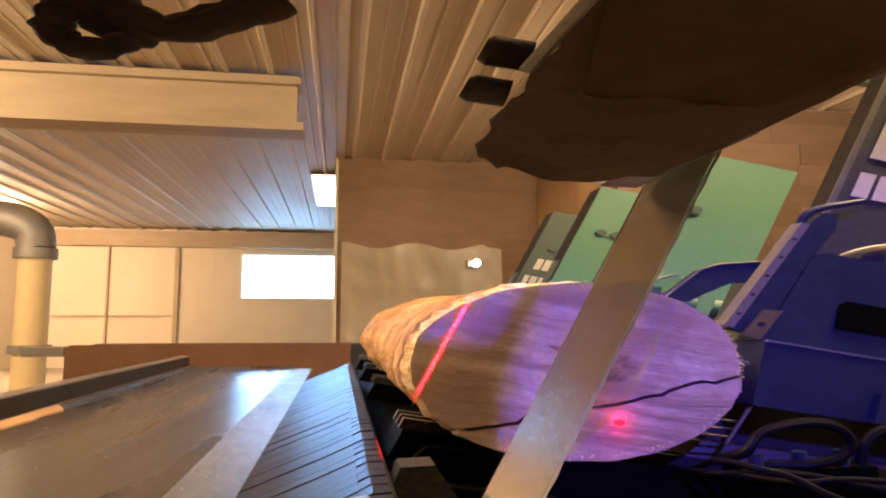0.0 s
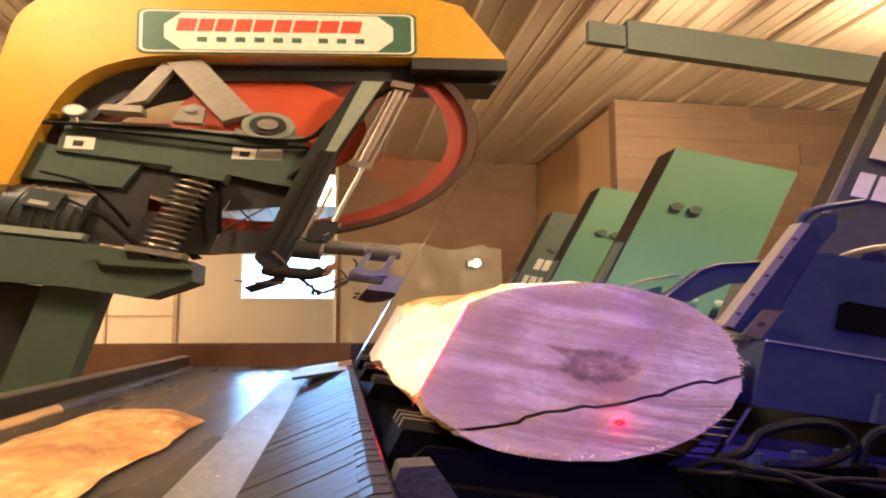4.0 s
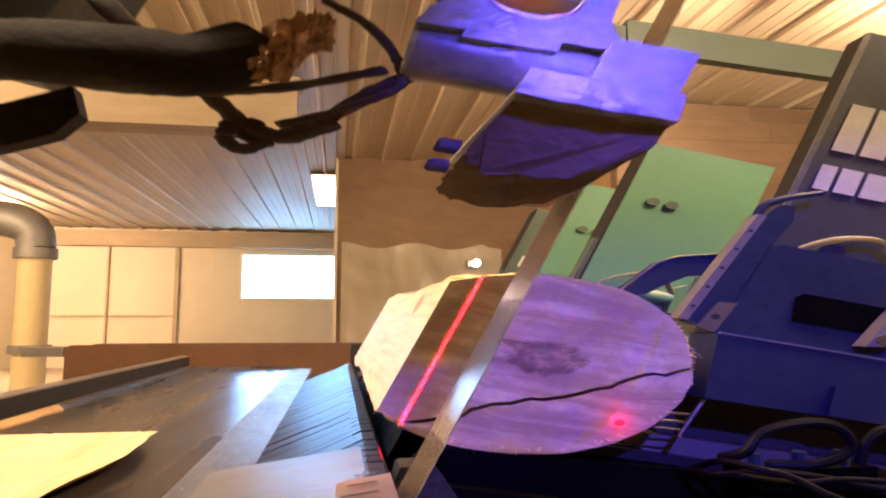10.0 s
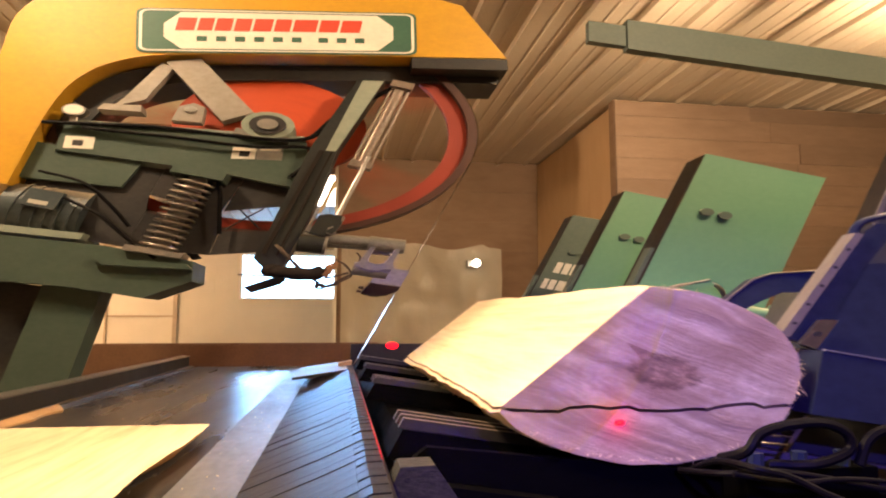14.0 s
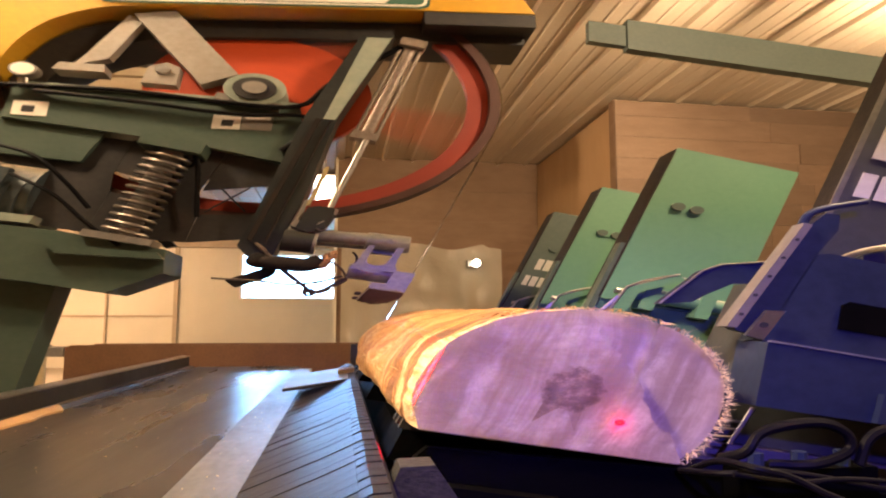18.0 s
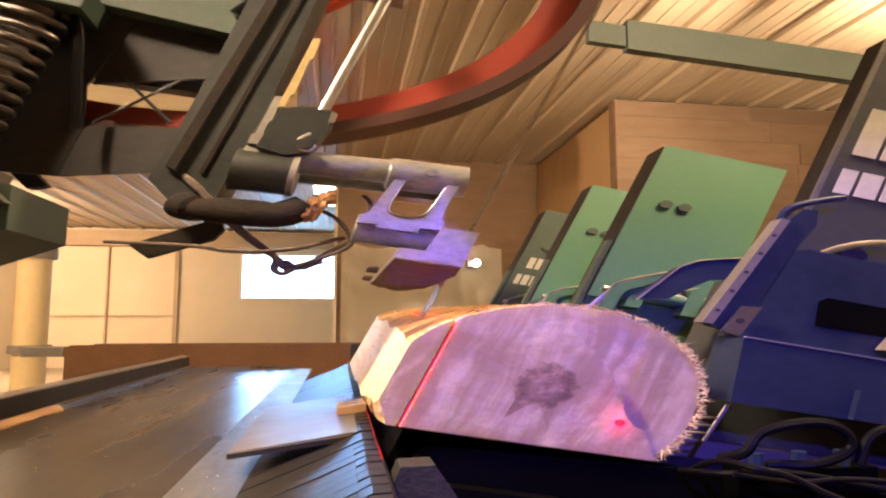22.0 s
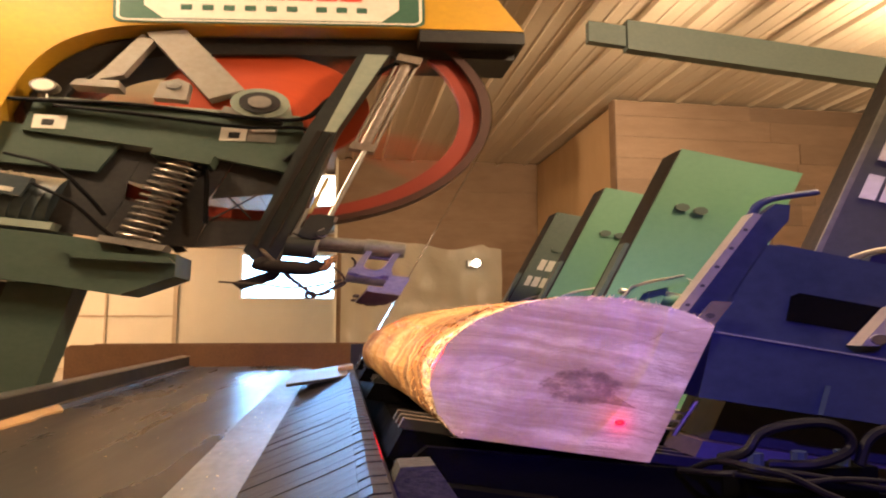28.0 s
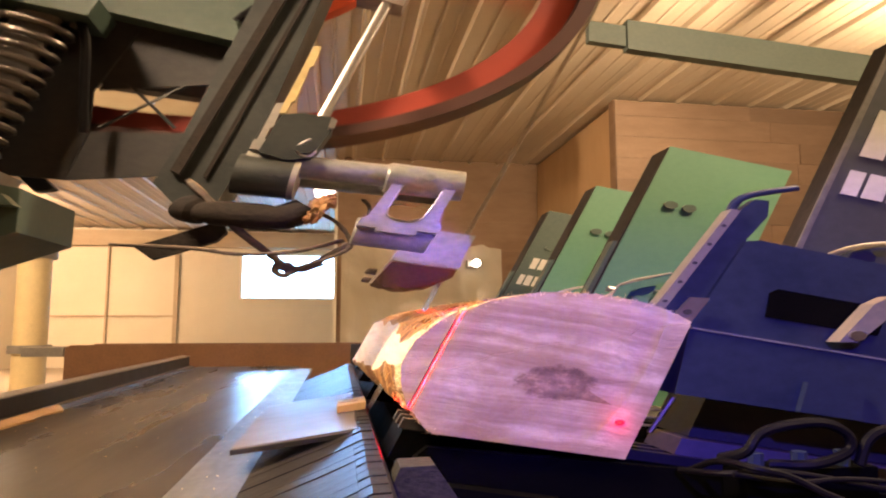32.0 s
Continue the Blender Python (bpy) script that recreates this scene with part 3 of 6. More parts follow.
def outfeed():
    t = thing("outfeed_conveyor", 0, 0, 0, "dark worn belt conveyor with steel side rail and slide plate", "conveyor", wide=1)
    belt = B()
    box(belt, -0.96, -0.27, -5.0, 4.85, 0.925, 0.95)
    part("belt", belt, M_BELT, t, "shiny worn black belt", UPRIGHT)
    rail = B()
    prism(rail, [(-1.03, 0.80), (-0.985, 0.80), (-0.97, 0.95), (-0.945, 0.95), (-0.955, 0.965), (-0.985, 0.967), (-0.985, 1.025), (-1.03, 1.03)], -5.0, 4.72)
    part("side_rail", rail, M_BLACK, t, "dark steel side rail", UPRIGHT)
    # steel strip puts the rail's lit top edge into colour
    part("rail_lit_edge", soften(prism(B(), [(-1.032, 1.0305), (-0.983, 1.0255), (-0.983, 1.0300), (-1.032, 1.0350)], -5.0, 4.72), 0.0015, 1), M_STEEL, t, "bright strip for the rail's lit top edge", UPRIGHT)
    part("rail_board", soften(box(B(), -1.075, -1.035, -5.0, 4.65, 0.82, 1.005), 0.006, 1), M_BLACK, t, "", UPRIGHT)
    part("edge_strip", soften(box(B(), -0.285, -0.165, -5.0, 4.4, 0.94, 0.962), 0.004, 1), M_STRIP, t, "scuffed grey steel edge strip", UPRIGHT)
    # slide plate from the blade down to the belt, ribbed
    bm = B()
    prism(bm, [(-0.172, 0.955), (-0.02, 1.012), (0.045, 1.040), (0.066, 1.042), (0.077, 1.03), (0.075, 0.80), (0.06, 0.80), (0.06, 1.015), (0.03, 1.02), (-0.03, 0.99), (-0.172, 0.935)], -4.0, 3.52)
    part("slide_plate", bm, M_RIB, t, "dark slide plate rising to the blade", UPRIGHT)
    rnd = random.Random(5)
    slat = shoulder = None
    for k in range(63):
        y = 0.45 + 0.048 * k
        for name, prof, depth in (("slide_slat", [(-0.165, 0.9595), (-0.02, 1.0135), (0.028, 1.0345), (0.028, 1.0372), (-0.021, 1.0165), (-0.165, 0.9615)], 0.0470),
                                  ("shoulder_slat", [(0.0285, 1.0347), (0.045, 1.0415), (0.067, 1.0435), (0.067, 1.0460), (0.044, 1.0455), (0.0285, 1.0385)], 0.0400)):
            made = slat if name == "slide_slat" else shoulder
            if made is None:
                made = part(name, prism(B(), prof, 0, depth), M_RIB, t, "", UPRIGHT)
                made.location.y = y
                if name == "slide_slat":
                    slat = made
                else:
                    shoulder = made
            else:
                o = new(name, made.data)
                o.parent = t
                o.location = (0, y + rnd.uniform(-0.001, 0.001), rnd.uniform(-0.0008, 0.0008))
    for yy in (-3.5, -1.0, 1.6, 4.2):
        part("leg", box(B(), -0.93, -0.85, yy, yy + 0.08, 0, 0.92), M_DARKGREEN, t, "", UPRIGHT)
        part("cross_beam", box(B(), -0.94, -0.2, yy, yy + 0.08, 0.80, 0.92), M_DARKGREEN, t, "", UPRIGHT)


outfeed()


def offcut():
    bm = B()
    rnd = random.Random(8)
    left, right = [], []
    for k in range(25):
        y = 1.2 + k * 0.055
        left.append((-0.952, y))
        right.append((-0.935 + 0.02 * rnd.random() + (0.03 - 0.002 * k if k < 15 else 0), y))
    lo = [[bm.verts.new((x, y, 0.951)) for x, y in side] for side in (left, right)]
    hi = [[bm.verts.new((x, y, 0.972 if side is left else 0.957)) for x, y in side] for side in (left, right)]
    for k in range(24):
        bm.faces.new((hi[0][k], hi[1][k], hi[1][k + 1], hi[0][k + 1]))
        bm.faces.new((lo[1][k], lo[1][k + 1], hi[1][k + 1], hi[1][k]))
        bm.faces.new((lo[0][k], hi[0][k], hi[0][k + 1], lo[0][k + 1]))
        bm.faces.new((lo[0][k], lo[0][k + 1], lo[1][k + 1], lo[1][k]))
    for k in (0, 24):
        bm.faces.new((lo[0][k], lo[1][k], hi[1][k], hi[0][k]))
    solid("wood_strip", bm, M_PLY, "ragged pale wood strip lying along the side rail", "wood strip")


offcut()


def far_trough():
    t = thing("rusty_trough", 0, 5.4, 0, "rusty brown steel trough beyond the belt end", "trough", wide=1)
    prof = [(-2.02, 0.72), (0.35, 0.72), (0.35, 1.085), (-1.98, 1.085), (-2.02, 1.06)]
    part("front_plate", soften(prism(B(), prof, 0.0, 0.03), 0.004, 1), M_RUST, t, "", UPRIGHT)
    part("rear_plate", box(B(), -2.0, 0.35, 0.55, 0.58, 0.72, 1.08), M_RUST, t, "", UPRIGHT)
    part("bottom_plate", box(B(), -2.0, 0.35, 0.03, 0.55, 0.72, 0.75), M_RUST, t, "", UPRIGHT)
    for x in (-1.8, -0.2):
        part("leg", box(B(), x, x + 0.1, 0.2, 0.3, 0, 0.72), M_RUST, t, "", UPRIGHT)
    part("bracket", soften(box(B(), -2.32, -2.03, 0.0, 0.2, 1.0, 1.07), 0.005, 1), M_DULL, t, "dull steel bracket", UPRIGHT)


far_trough()


def dark_plate():
    t = thing("guard_plate", 0.55, 4.6, 0, "dark brown guard plate standing beside the track end", "guard plate", wide=1)
    part("plate", soften(box(B(), -0.47, 0.75, 0, 0.03, 0.7, 1.11), 0.004, 1), M_BLACK, t, "", UPRIGHT)
    part("foot", box(B(), -0.3, 0.6, -0.1, 0.13, 0.0, 0.70), M_BLACK, t, "", UPRIGHT)


dark_plate()

# ---- the log bed and knees ----
KNEE_Y = (1.25, 2.20, 2.90, 3.60)


def bed():
    t = thing("log_bed", OX, 0, OZ, "dark steel log bed sloping away from the belt", "sawmill bed")
    for y in KNEE_Y:
        bar = part("cross_bar", soften(box(B(), 0.016, 0.95, y - 0.03, y + 0.13, -0.075, -0.022), 0.01), M_PIT, t, "dark steel cross bar")
        for dy in (-0.02, 0.035, 0.09):
            part("wear_rail", soften(box(B(), 0.012, 0.9, y + dy, y + dy + 0.018, -0.0215, -0.004), 0.006), M_BLACK, bar, "dark worn rail")
    # shade below the log is put into this panel's colour
    part("front_panel", prism(B(), [(0.035, -0.030), (0.30, -0.008), (0.96, -0.008), (0.96, -0.5), (0.17, -0.5), (0.062, -0.09), (0.028, -0.05)], 1.115, 1.135), M_PIT, t, "end panel, blackened for the shade below the log")
    part("long_beam", soften(box(B(), 0.05, 0.17, 1.08, 4.1, -0.30, -0.08), 0.006, 1), M_PIT, t, "")
    part("long_beam", soften(box(B(), 0.72, 0.90, 0.3, 4.1, -0.36, -0.08), 0.006, 1), M_PIT, t, "")
    part("end_plate", soften(prism(B(), [(0.008, -0.042), (0.033, -0.033), (0.068, -0.080), (0.17, -0.25), (0.022, -0.25)], 0.985, 1.05), 0.004, 1), M_DUSTGREY, t, "grey dusty end plate")
    part("roller", sweep(B(), [(0.14, 0.92, -0.20), (0.21, 0.92, -0.20)], 0.035, 16), M_STEEL, t, "steel roller end", smooth=True)
    part("bracket", soften(box(B(), 0.20, 0.26, 0.80, 0.86, -0.36, -0.165), 0.006), M_PIT, t, "")
    return t


bed()


def stand():
    t = thing("bed_stand", OX, 0, 0, "dark green steel stand under the log bed", "stand")
    for y in (1.3, 2.6, 3.9):
        for x in (0.1, 0.8):
            part("leg", box(B(), x, x + 0.1, y, y + 0.1, 0, 0.78 - 0.298 * x), M_DARKGREEN, t, "", UPRIGHT)


stand()


def letters(t, y, a0, b0, h, widths, mat, parent=None):
    """A row of plain upright bars in place of lettering."""
    a = a0
    for w in widths:
        bm = soften(box(B(), a, a + w, y - 0.003, y, b0, b0 + h), 0.0012, 1)
        part("lettering_bar", bm, mat, t, "")
        a += w + 0.006


def knee(y, lettered, near=False):
    t = thing("knee", OX, y, OZ, "green steel knee with a tall flat plate on the bed", "sawmill knee", "knees along the bed")
    paint = M_NAVY if near else M_DARKGREEN if lettered else M_GREEN
    up = part("upright", soften(box(B(), 0.296 + (0.022 if near else 0), 0.556, 0.0, 0.06 if near else 0.13, 0.36, 0.925), 0.006), paint, t, "dark green lettered plate" if lettered else "")
    # dark strip puts shade on the plate's left side
    part("side_shade", soften(box(B(), (0.3155 if near else 0.2925), (0.3178 if near else 0.2955), 0.003, 0.057 if near else 0.127, 0.363, 0.92), 0.001, 1), M_SIDESHADE, up, "dark strip for the plate's shaded side")
    for a in () if near else (0.352, 0.390):
        part("bolt", sweep(B(), [(a, -0.012, 0.715), (a, 0.001, 0.715)], 0.014, 12), M_DARKGREEN, up, "bolt head", smooth=True)
    if not near:
        part("wear_strip", soften(box(B(), 0.283, 0.2955, 0.01, 0.06, 0.06, 0.56), 0.002, 1), M_DARKGREEN, t, "")
    part("base", soften(prism(B(), [(0.30, 0.03), (0.30, 0.36), (0.64, 0.36), (0.70, 0.27), (0.95, 0.24), (0.95, 0.03)], 0.02, 0.17), 0.006, 1), paint, t, "")
    part("slide_shoe", soften(box(B(), 0.285, 1.0, -0.01, 0.12, -0.003, 0.028), 0.004, 1), M_DULL, t, "worn slide shoe")
    # hinge with its pin, and the log hook folded against the plate
    part("hinge", sweep(B(), [(0.33, -0.028, 0.39), (0.60, -0.028, 0.39)], 0.024, 12), paint, t, "", smooth=True)
    part("hinge_pin", sweep(B(), [(0.31, -0.028, 0.39), (0.62, -0.028, 0.39)], 0.010, 10), M_STEEL, t, "bright pin", smooth=True)
    for a in (0.36, 0.47, 0.56):
        part("hinge_lug", soften(prism(B(), [(a, 0.34), (a + 0.03, 0.34), (a + 0.03, 0.43), (a + 0.015, 0.445), (a, 0.43)], -0.055, 0.0), 0.003, 1), paint, t, "")
    part("hydraulic_line", sweep(B(), bowed([(0.30, -0.03, 0.30), (0.34, -0.06, 0.42), (0.42, -0.06, 0.46), (0.47, -0.04, 0.40)]), 0.006, 8), M_STEEL, t, "bright steel line", smooth=True)
    if not near:
        part("hook", soften(prism(B(), [(0.30, 0.22), (0.32, 0.40), (0.40, 0.47), (0.42, 0.455), (0.345, 0.39), (0.33, 0.22)], -0.075, -0.055), 0.004, 1), paint, t, "log hook arm")
        # thin bright rod along the hook's edge
        part("hook_edge", sweep(B(), [(0.299, -0.077, 0.24), (0.318, -0.077, 0.402), (0.340, -0.077, 0.428), (0.402, -0.077, 0.472)], 0.0028, 8), M_STEEL, t, "thin bright line along the edge", smooth=True)
    if near:
        # pale strip stands in for the highlight along the board's edge
        part("bright_edge", soften(box(B(), 0.3140, 0.3215, -0.003, 0.002, 0.37, 0.92), 0.001, 1), M_STRIP, up, "pale strip for the highlight down the plate's edge")
        letters(up, -0.0005, 0.338, 0.648, 0.108, (0.030, 0.031, 0.031, 0.031, 0.028), M_LETTER)
        letters(up, -0.0005, 0.336, 0.560, 0.054, (0.020, 0.027, 0.034, 0.025, 0.024), M_LETTER)
    elif lettered:
        letters(up, -0.0005, 0.325, 0.590, 0.060, (0.019, 0.020, 0.020, 0.020), M_LETTER)
        letters(up, -0.0005, 0.312, 0.495, 0.055, (0.015, 0.019, 0.025, 0.019), M_LETTER)
    return t


KNEES = [knee(KNEE_Y[0], True, True), knee(KNEE_Y[1], False), knee(KNEE_Y[2], False), knee(KNEE_Y[3], True)]


def near_block():
    """The log dog on the nearest knee: a slotted block with a drilled face plate, a handle bar and a bent arm."""
    t = thing("dog_block", OX, 1.15, OZ, "dark slotted log dog block with a bare drilled face plate", "dog block")
    body = B()
    prism(body, [(0.277, 0.228), (0.294, 0.405), (0.31, 0.412), (0.80, 0.405), (0.80, 0.228)], 0.012, 0.08)
    part("body", soften(body, 0.005, 1), M_DOG, t)
    # thin black plate in front, for the shaded depth of the slot
    part("slot", soften(prism(B(), [(0.352, 0.272), (0.345, 0.318), (0.352, 0.327), (0.47, 0.327), (0.48, 0.318), (0.48, 0.272)], 0.0085, 0.0115), 0.001, 1), M_PIT, t, "black plate that stands for the open slot")
    part("flange", soften(prism(B(), [(0.244, 0.240), (0.272, 0.456), (0.284, 0.487), (0.300, 0.49), (0.306, 0.46), (0.296, 0.41), (0.279, 0.235)], 0.012, 0.035), 0.003, 1), M_DOG, t)
    plate = part("face_plate", soften(prism(B(), [(0.232, 0.243), (0.243, 0.243), (0.272, 0.458), (0.262, 0.458)], 0.0, 0.035), 0.002, 1), M_DUSTY, t, "bare drilled steel face plate")
    for k in range(5):
        u = 0.12 + 0.18 * k
        c = (0.2375 + 0.0295 * u, 0.243 + 0.215 * u)
        # flat black disc drawn for the shade in each hole
        part("hole", sweep(B(), [(c[0], -0.001, c[1]), (c[0], 0.0005, c[1])], 0.0028, 10), M_BLACK, plate, "")
    part("handle", sweep(B(), bowed([(0.267, 0.02, 0.458), (0.270, 0.02, 0.483), (0.288, 0.02, 0.503), (0.325, 0.02, 0.528)]), 0.006, 10), M_DOG, t, "bent handle bar", smooth=True)
    part("lower_beam", soften(prism(B(), [(0.266, 0.224), (0.80, 0.224), (0.80, 0.112), (0.282, 0.112)], -0.045, 0.05), 0.005, 1), M_DOG, t)
    # pale strip draws the light along the beam's top edge
    part("beam_lit_edge", soften(prism(B(), [(0.268, 0.2245), (0.80, 0.2245), (0.80, 0.2275), (0.268, 0.2275)], -0.047, -0.036), 0.001, 1), M_GUIDE, t, "pale strip for the beam's lit top edge")
    part("cover", soften(prism(B(), [(0.40, 0.165), (0.46, 0.165), (0.47, 0.113), (0.405, 0.113)], -0.06, -0.046), 0.004, 1), M_DOG, t)
    br = part("bracket", soften(prism(B(), [(0.252, 0.232), (0.262, 0.282), (0.281, 0.286), (0.272, 0.228)], -0.012, -0.002), 0.002, 1), M_STEEL, t, "pale drilled bracket")
    # black disc in place of the bracket's dark hole
    part("hole", prism(B(), disc(0.265, 0.255, 0.005, 10), -0.0135, -0.0121), M_BLACK, br)
    part("lever", soften(prism(B(), [(0.425, 0.245), (0.445, 0.250), (0.475, 0.325), (0.46, 0.345), (0.445, 0.325)], -0.03, 0.005), 0.004, 1), M_DULL, t, "grey lever")
    part("lever_bolt", sweep(B(), [(0.44, -0.036, 0.262), (0.44, -0.03, 0.262)], 0.009, 10), M_STEEL, t)
    for k in range(3):
        part("rung", sweep(B(), [(0.255 + 0.004 * k, -0.02, 0.050 + 0.014 * k), (0.285, -0.02, 0.052 + 0.014 * k)], 0.0022, 6), M_STEEL, t)
    part("rung_rail", sweep(B(), [(0.283, -0.02, 0.04), (0.290, -0.02, 0.108)], 0.003, 6), M_STEEL, t)
    arm = part("arm", soften(prism(B(), [(0.176, 0.272), (0.205, 0.350), (0.222, 0.368), (0.275, 0.392), (0.275, 0.345), (0.245, 0.335), (0.222, 0.305), (0.21, 0.285)], 0.09, 0.115), 0.005, 1), M_DOG, t, "bent dog arm")
    # thin bright rod along the arm's upper edge
    part("arm_edge", sweep(B(), [(0.176, 0.088, 0.272), (0.205, 0.088, 0.350), (0.222, 0.088, 0.368), (0.275, 0.088, 0.392)], 0.0018, 8), M_STEEL, arm, "thin bright line along the edge", smooth=True)
    return t, arm


DOG, DOG_ARM = near_block()


def hoses():
    for pts, r in (([(0.62, 1.04, 1.03), (0.641, 1.0, 1.047), (0.667, 1.0, 1.074), (0.722, 1.0, 1.087), (0.783, 1.0, 1.088), (0.823, 1.0, 1.069), (0.821, 1.0, 1.042), (0.759, 1.0, 1.024), (0.70, 1.03, 1.02)], 0.0085),
                   ([(0.60, 1.10, 1.0), (0.605, 1.02, 1.03), (0.625, 0.95, 1.032), (0.68, 0.95, 1.018), (0.755, 0.95, 0.984), (0.90, 0.95, 0.93)], 0.0055),
                   ([(0.58, 1.10, 1.0), (0.60, 1.0, 1.015), (0.667, 0.98, 1.020), (0.733, 0.98, 1.012), (0.869, 0.98, 0.985), (1.0, 0.98, 0.96)], 0.005),
                   ([(0.60, 0.97, 1.02), (0.70, 0.97, 1.005), (0.80, 0.97, 1.006), (0.95, 0.97, 0.99)], 0.004),
                   ([(0.84, 1.0, 1.02), (0.86, 1.0, 1.06), (0.90, 1.0, 1.075), (0.98, 1.0, 1.07)], 0.009)):
        bm = sweep(B(), bowed(pts), r, 8)
        solid("hydraulic_hose", bm, M_RUBBER, "black hydraulic hose lying beside the log bed", "hose", smooth=True)
    t = thing("hydraulic_valve", 0.68, 1.05, 0.98, "dark hydraulic valve block under the hoses", "valve", wide=1)
    part("block", soften(box(B(), -0.02, 0.22, -0.02, 0.05, -0.08, 0.03), 0.006), M_PIT, t, "", UPRIGHT)
    for k in range(3):
        part("fitting", sweep(B(), [(0.01 + 0.08 * k, 0.0, 0.03), (0.01 + 0.08 * k, 0.0, 0.055)], 0.013, 8), M_DOG, t, "", UPRIGHT, True)


hoses()


def tray():
    t = thing("side_deck", 0.45, 0, 0, "dark steel deck plate beside the log bed", "deck plate", wide=1)
    part("plate", box(B(), 0.02, 3.2, 0.94, 1.11, 0.86, 0.90), M_PIT, t, "", UPRIGHT)
    part("support", box(B(), 0.2, 3.1, 0.96, 1.08, 0.0, 0.86), M_PIT, t, "", UPRIGHT)


tray()


def far_beam():
    t = thing("boom", OX, 4.0, OZ, "grey-green telescopic box beam sloping down behind the knees", "beam", "")
    def line(x0, x1, zc, h, d):
        return [(x0, zc - d * x0 + h), (x1, zc - d * x1 + h), (x1, zc - d * x1 - h), (x0, zc - d * x0 - h)]
    g = 0.143
    part("outer_tube", soften(prism(B(), line(0.893, 4.636, 2.150, 0.098, g), -0.1, -0.02), 0.008, 1), M_BOOM, t, "", UPRIGHT)
    part("inner_tube", soften(prism(B(), line(0.76, 0.892, 2.145, 0.068, g), -0.08, -0.02), 0.006, 1), M_BOOM, t, "", UPRIGHT)


far_beam()

# ---- the log and what is sawn from it ----
CUTS = (-0.142, -0.117, -0.092)       # three boards off the first side
CUTS_B = (0.132, 0.106)               # two off the second
CUTS_C = (0.142, 0.118)               # two off the third


def whole_log():
    bm = B()
    n, rows = 84, 44
    ln = LOG_Y1 - LOG_Y0
    rings = []
    for j in range(rows + 1):
        v = j / rows
        y = -ln / 2 + ln * v
        ring = []
        for i in range(n):
            p = 2 * math.pi * i / n
            q = Vector((math.cos(p) * 1.3, math.sin(p) * 1.3, v * 3.0))
            k = 1 + 0.035 * noise.noise(q) + 0.014 * noise.noise(q * 5) + 0.006 * noise.noise(q * 17)
            k += min(1.0, v * 5) * (0.045 * noise.noise(q * 1.9 + Vector((3, 1, 7))) + 0.022 * noise.noise(q * 4.3))
            k *= 1 + 0.11 * v
            torn = max(0.0, 1 - v * 7) * max(0.0, min(1.0, 0.4 - 1.3 * math.cos(p)))      # broken rim beside the first cut
            if 0 < j < 6:
                k += torn * (0.035 + 0.05 * noise.noise(q * 9) + 0.03 * noise.noise(q * 23))
            ring.append(bm.verts.new((-0.010 + 0.155 * k * math.cos(p), y, -0.010 + 0.016 * v + 0.146 * k * math.sin(p))))
        rings.append(ring)
    for p, q in zip(rings, rings[1:]):
        for i in range(n):
            f = bm.faces.new((p[i], p[(i + 1) % n], q[(i + 1) % n], q[i]))
            f.material_index = 1
    shape = [[v.co.copy() for v in row] for row in rings]
    bm.faces.new(rings[0]).material_index = 0
    bm.faces.new(rings[-1][::-1]).material_index = 0
    bmesh.ops.recalc_face_normals(bm, faces=bm.faces[:])
    return bm, shape


WHOLE, WHOLE_RINGS = whole_log()


SPLIT_SIDE = Vector((0.557, 0, -0.831))       # the way the split-off piece leans away


def split_log():
    """The same log as two solids, parted by a jagged split along its length; the first is the larger."""
    rings, n = WHOLE_RINGS, len(WHOLE_RINGS[0])
    below = [c.z < 0.67 * c.x - 0.073 for c in rings[0]]
    a = next(i for i in range(n) if below[i] and not below[i - 1])
    cnt = sum(below)
    low = [(a + k) % n for k in range(cnt)]
    high = [(a + cnt + k) % n for k in range(n - cnt)]
    rnd = random.Random(11)
    jag, step = [], 0.0
    for k in range(1, 30):
        step = 0.86 * (step + rnd.uniform(-0.0028, 0.0028) + (rnd.choice((-0.008, 0.007)) if k in (4, 9, 17, 24) else 0))
        jag.append((k / 30, 0.006 * math.sin(k / 30 * math.pi) + step))
    out = []
    for lower in (False, True):
        bm = B()
        loops = []
        for ring in rings:
            p0, p1 = ring[high[0]], ring[high[-1]]
            line = [p0.lerp(p1, u) + SPLIT_SIDE * o for u, o in jag]
            pts = [ring[i] for i in low] + [p0] + line + [p1] if lower else [ring[i] for i in high] + line[::-1]
            loops.append([bm.verts.new(c) for c in pts])
        bark = len(low) - 1 if lower else len(high) - 1
        m = len(loops[0])
        for p, q in zip(loops, loops[1:]):
            for i in range(m):
                edge = i < bark or (lower and i in (bark, m - 1))
                bm.faces.new((p[i], p[(i + 1) % m], q[(i + 1) % m], q[i])).material_index = 1 if edge else 3
        bm.faces.new(loops[0]).material_index = 0
        bm.faces.new(loops[-1][::-1]).material_index = 0
        bmesh.ops.recalc_face_normals(bm, faces=bm.faces[:])
        out.append(bm)
    return out


def piece(name, label, category, keep, parted=False):
    """What is left of the whole log within the given half spaces (point, outward normal); cut faces are fresh wood."""
    t = thing(name, 0, LOG_YM, OZ, label, category, "boards off the log" if category == "board" else "")
    if not parted:
        return t, sawn("timber", WHOLE.copy(), keep, t), None
    main, loose = split_log()
    return t, sawn("timber", main, keep, t), sawn("split_piece", loose, keep, t, "split-off piece of the log")


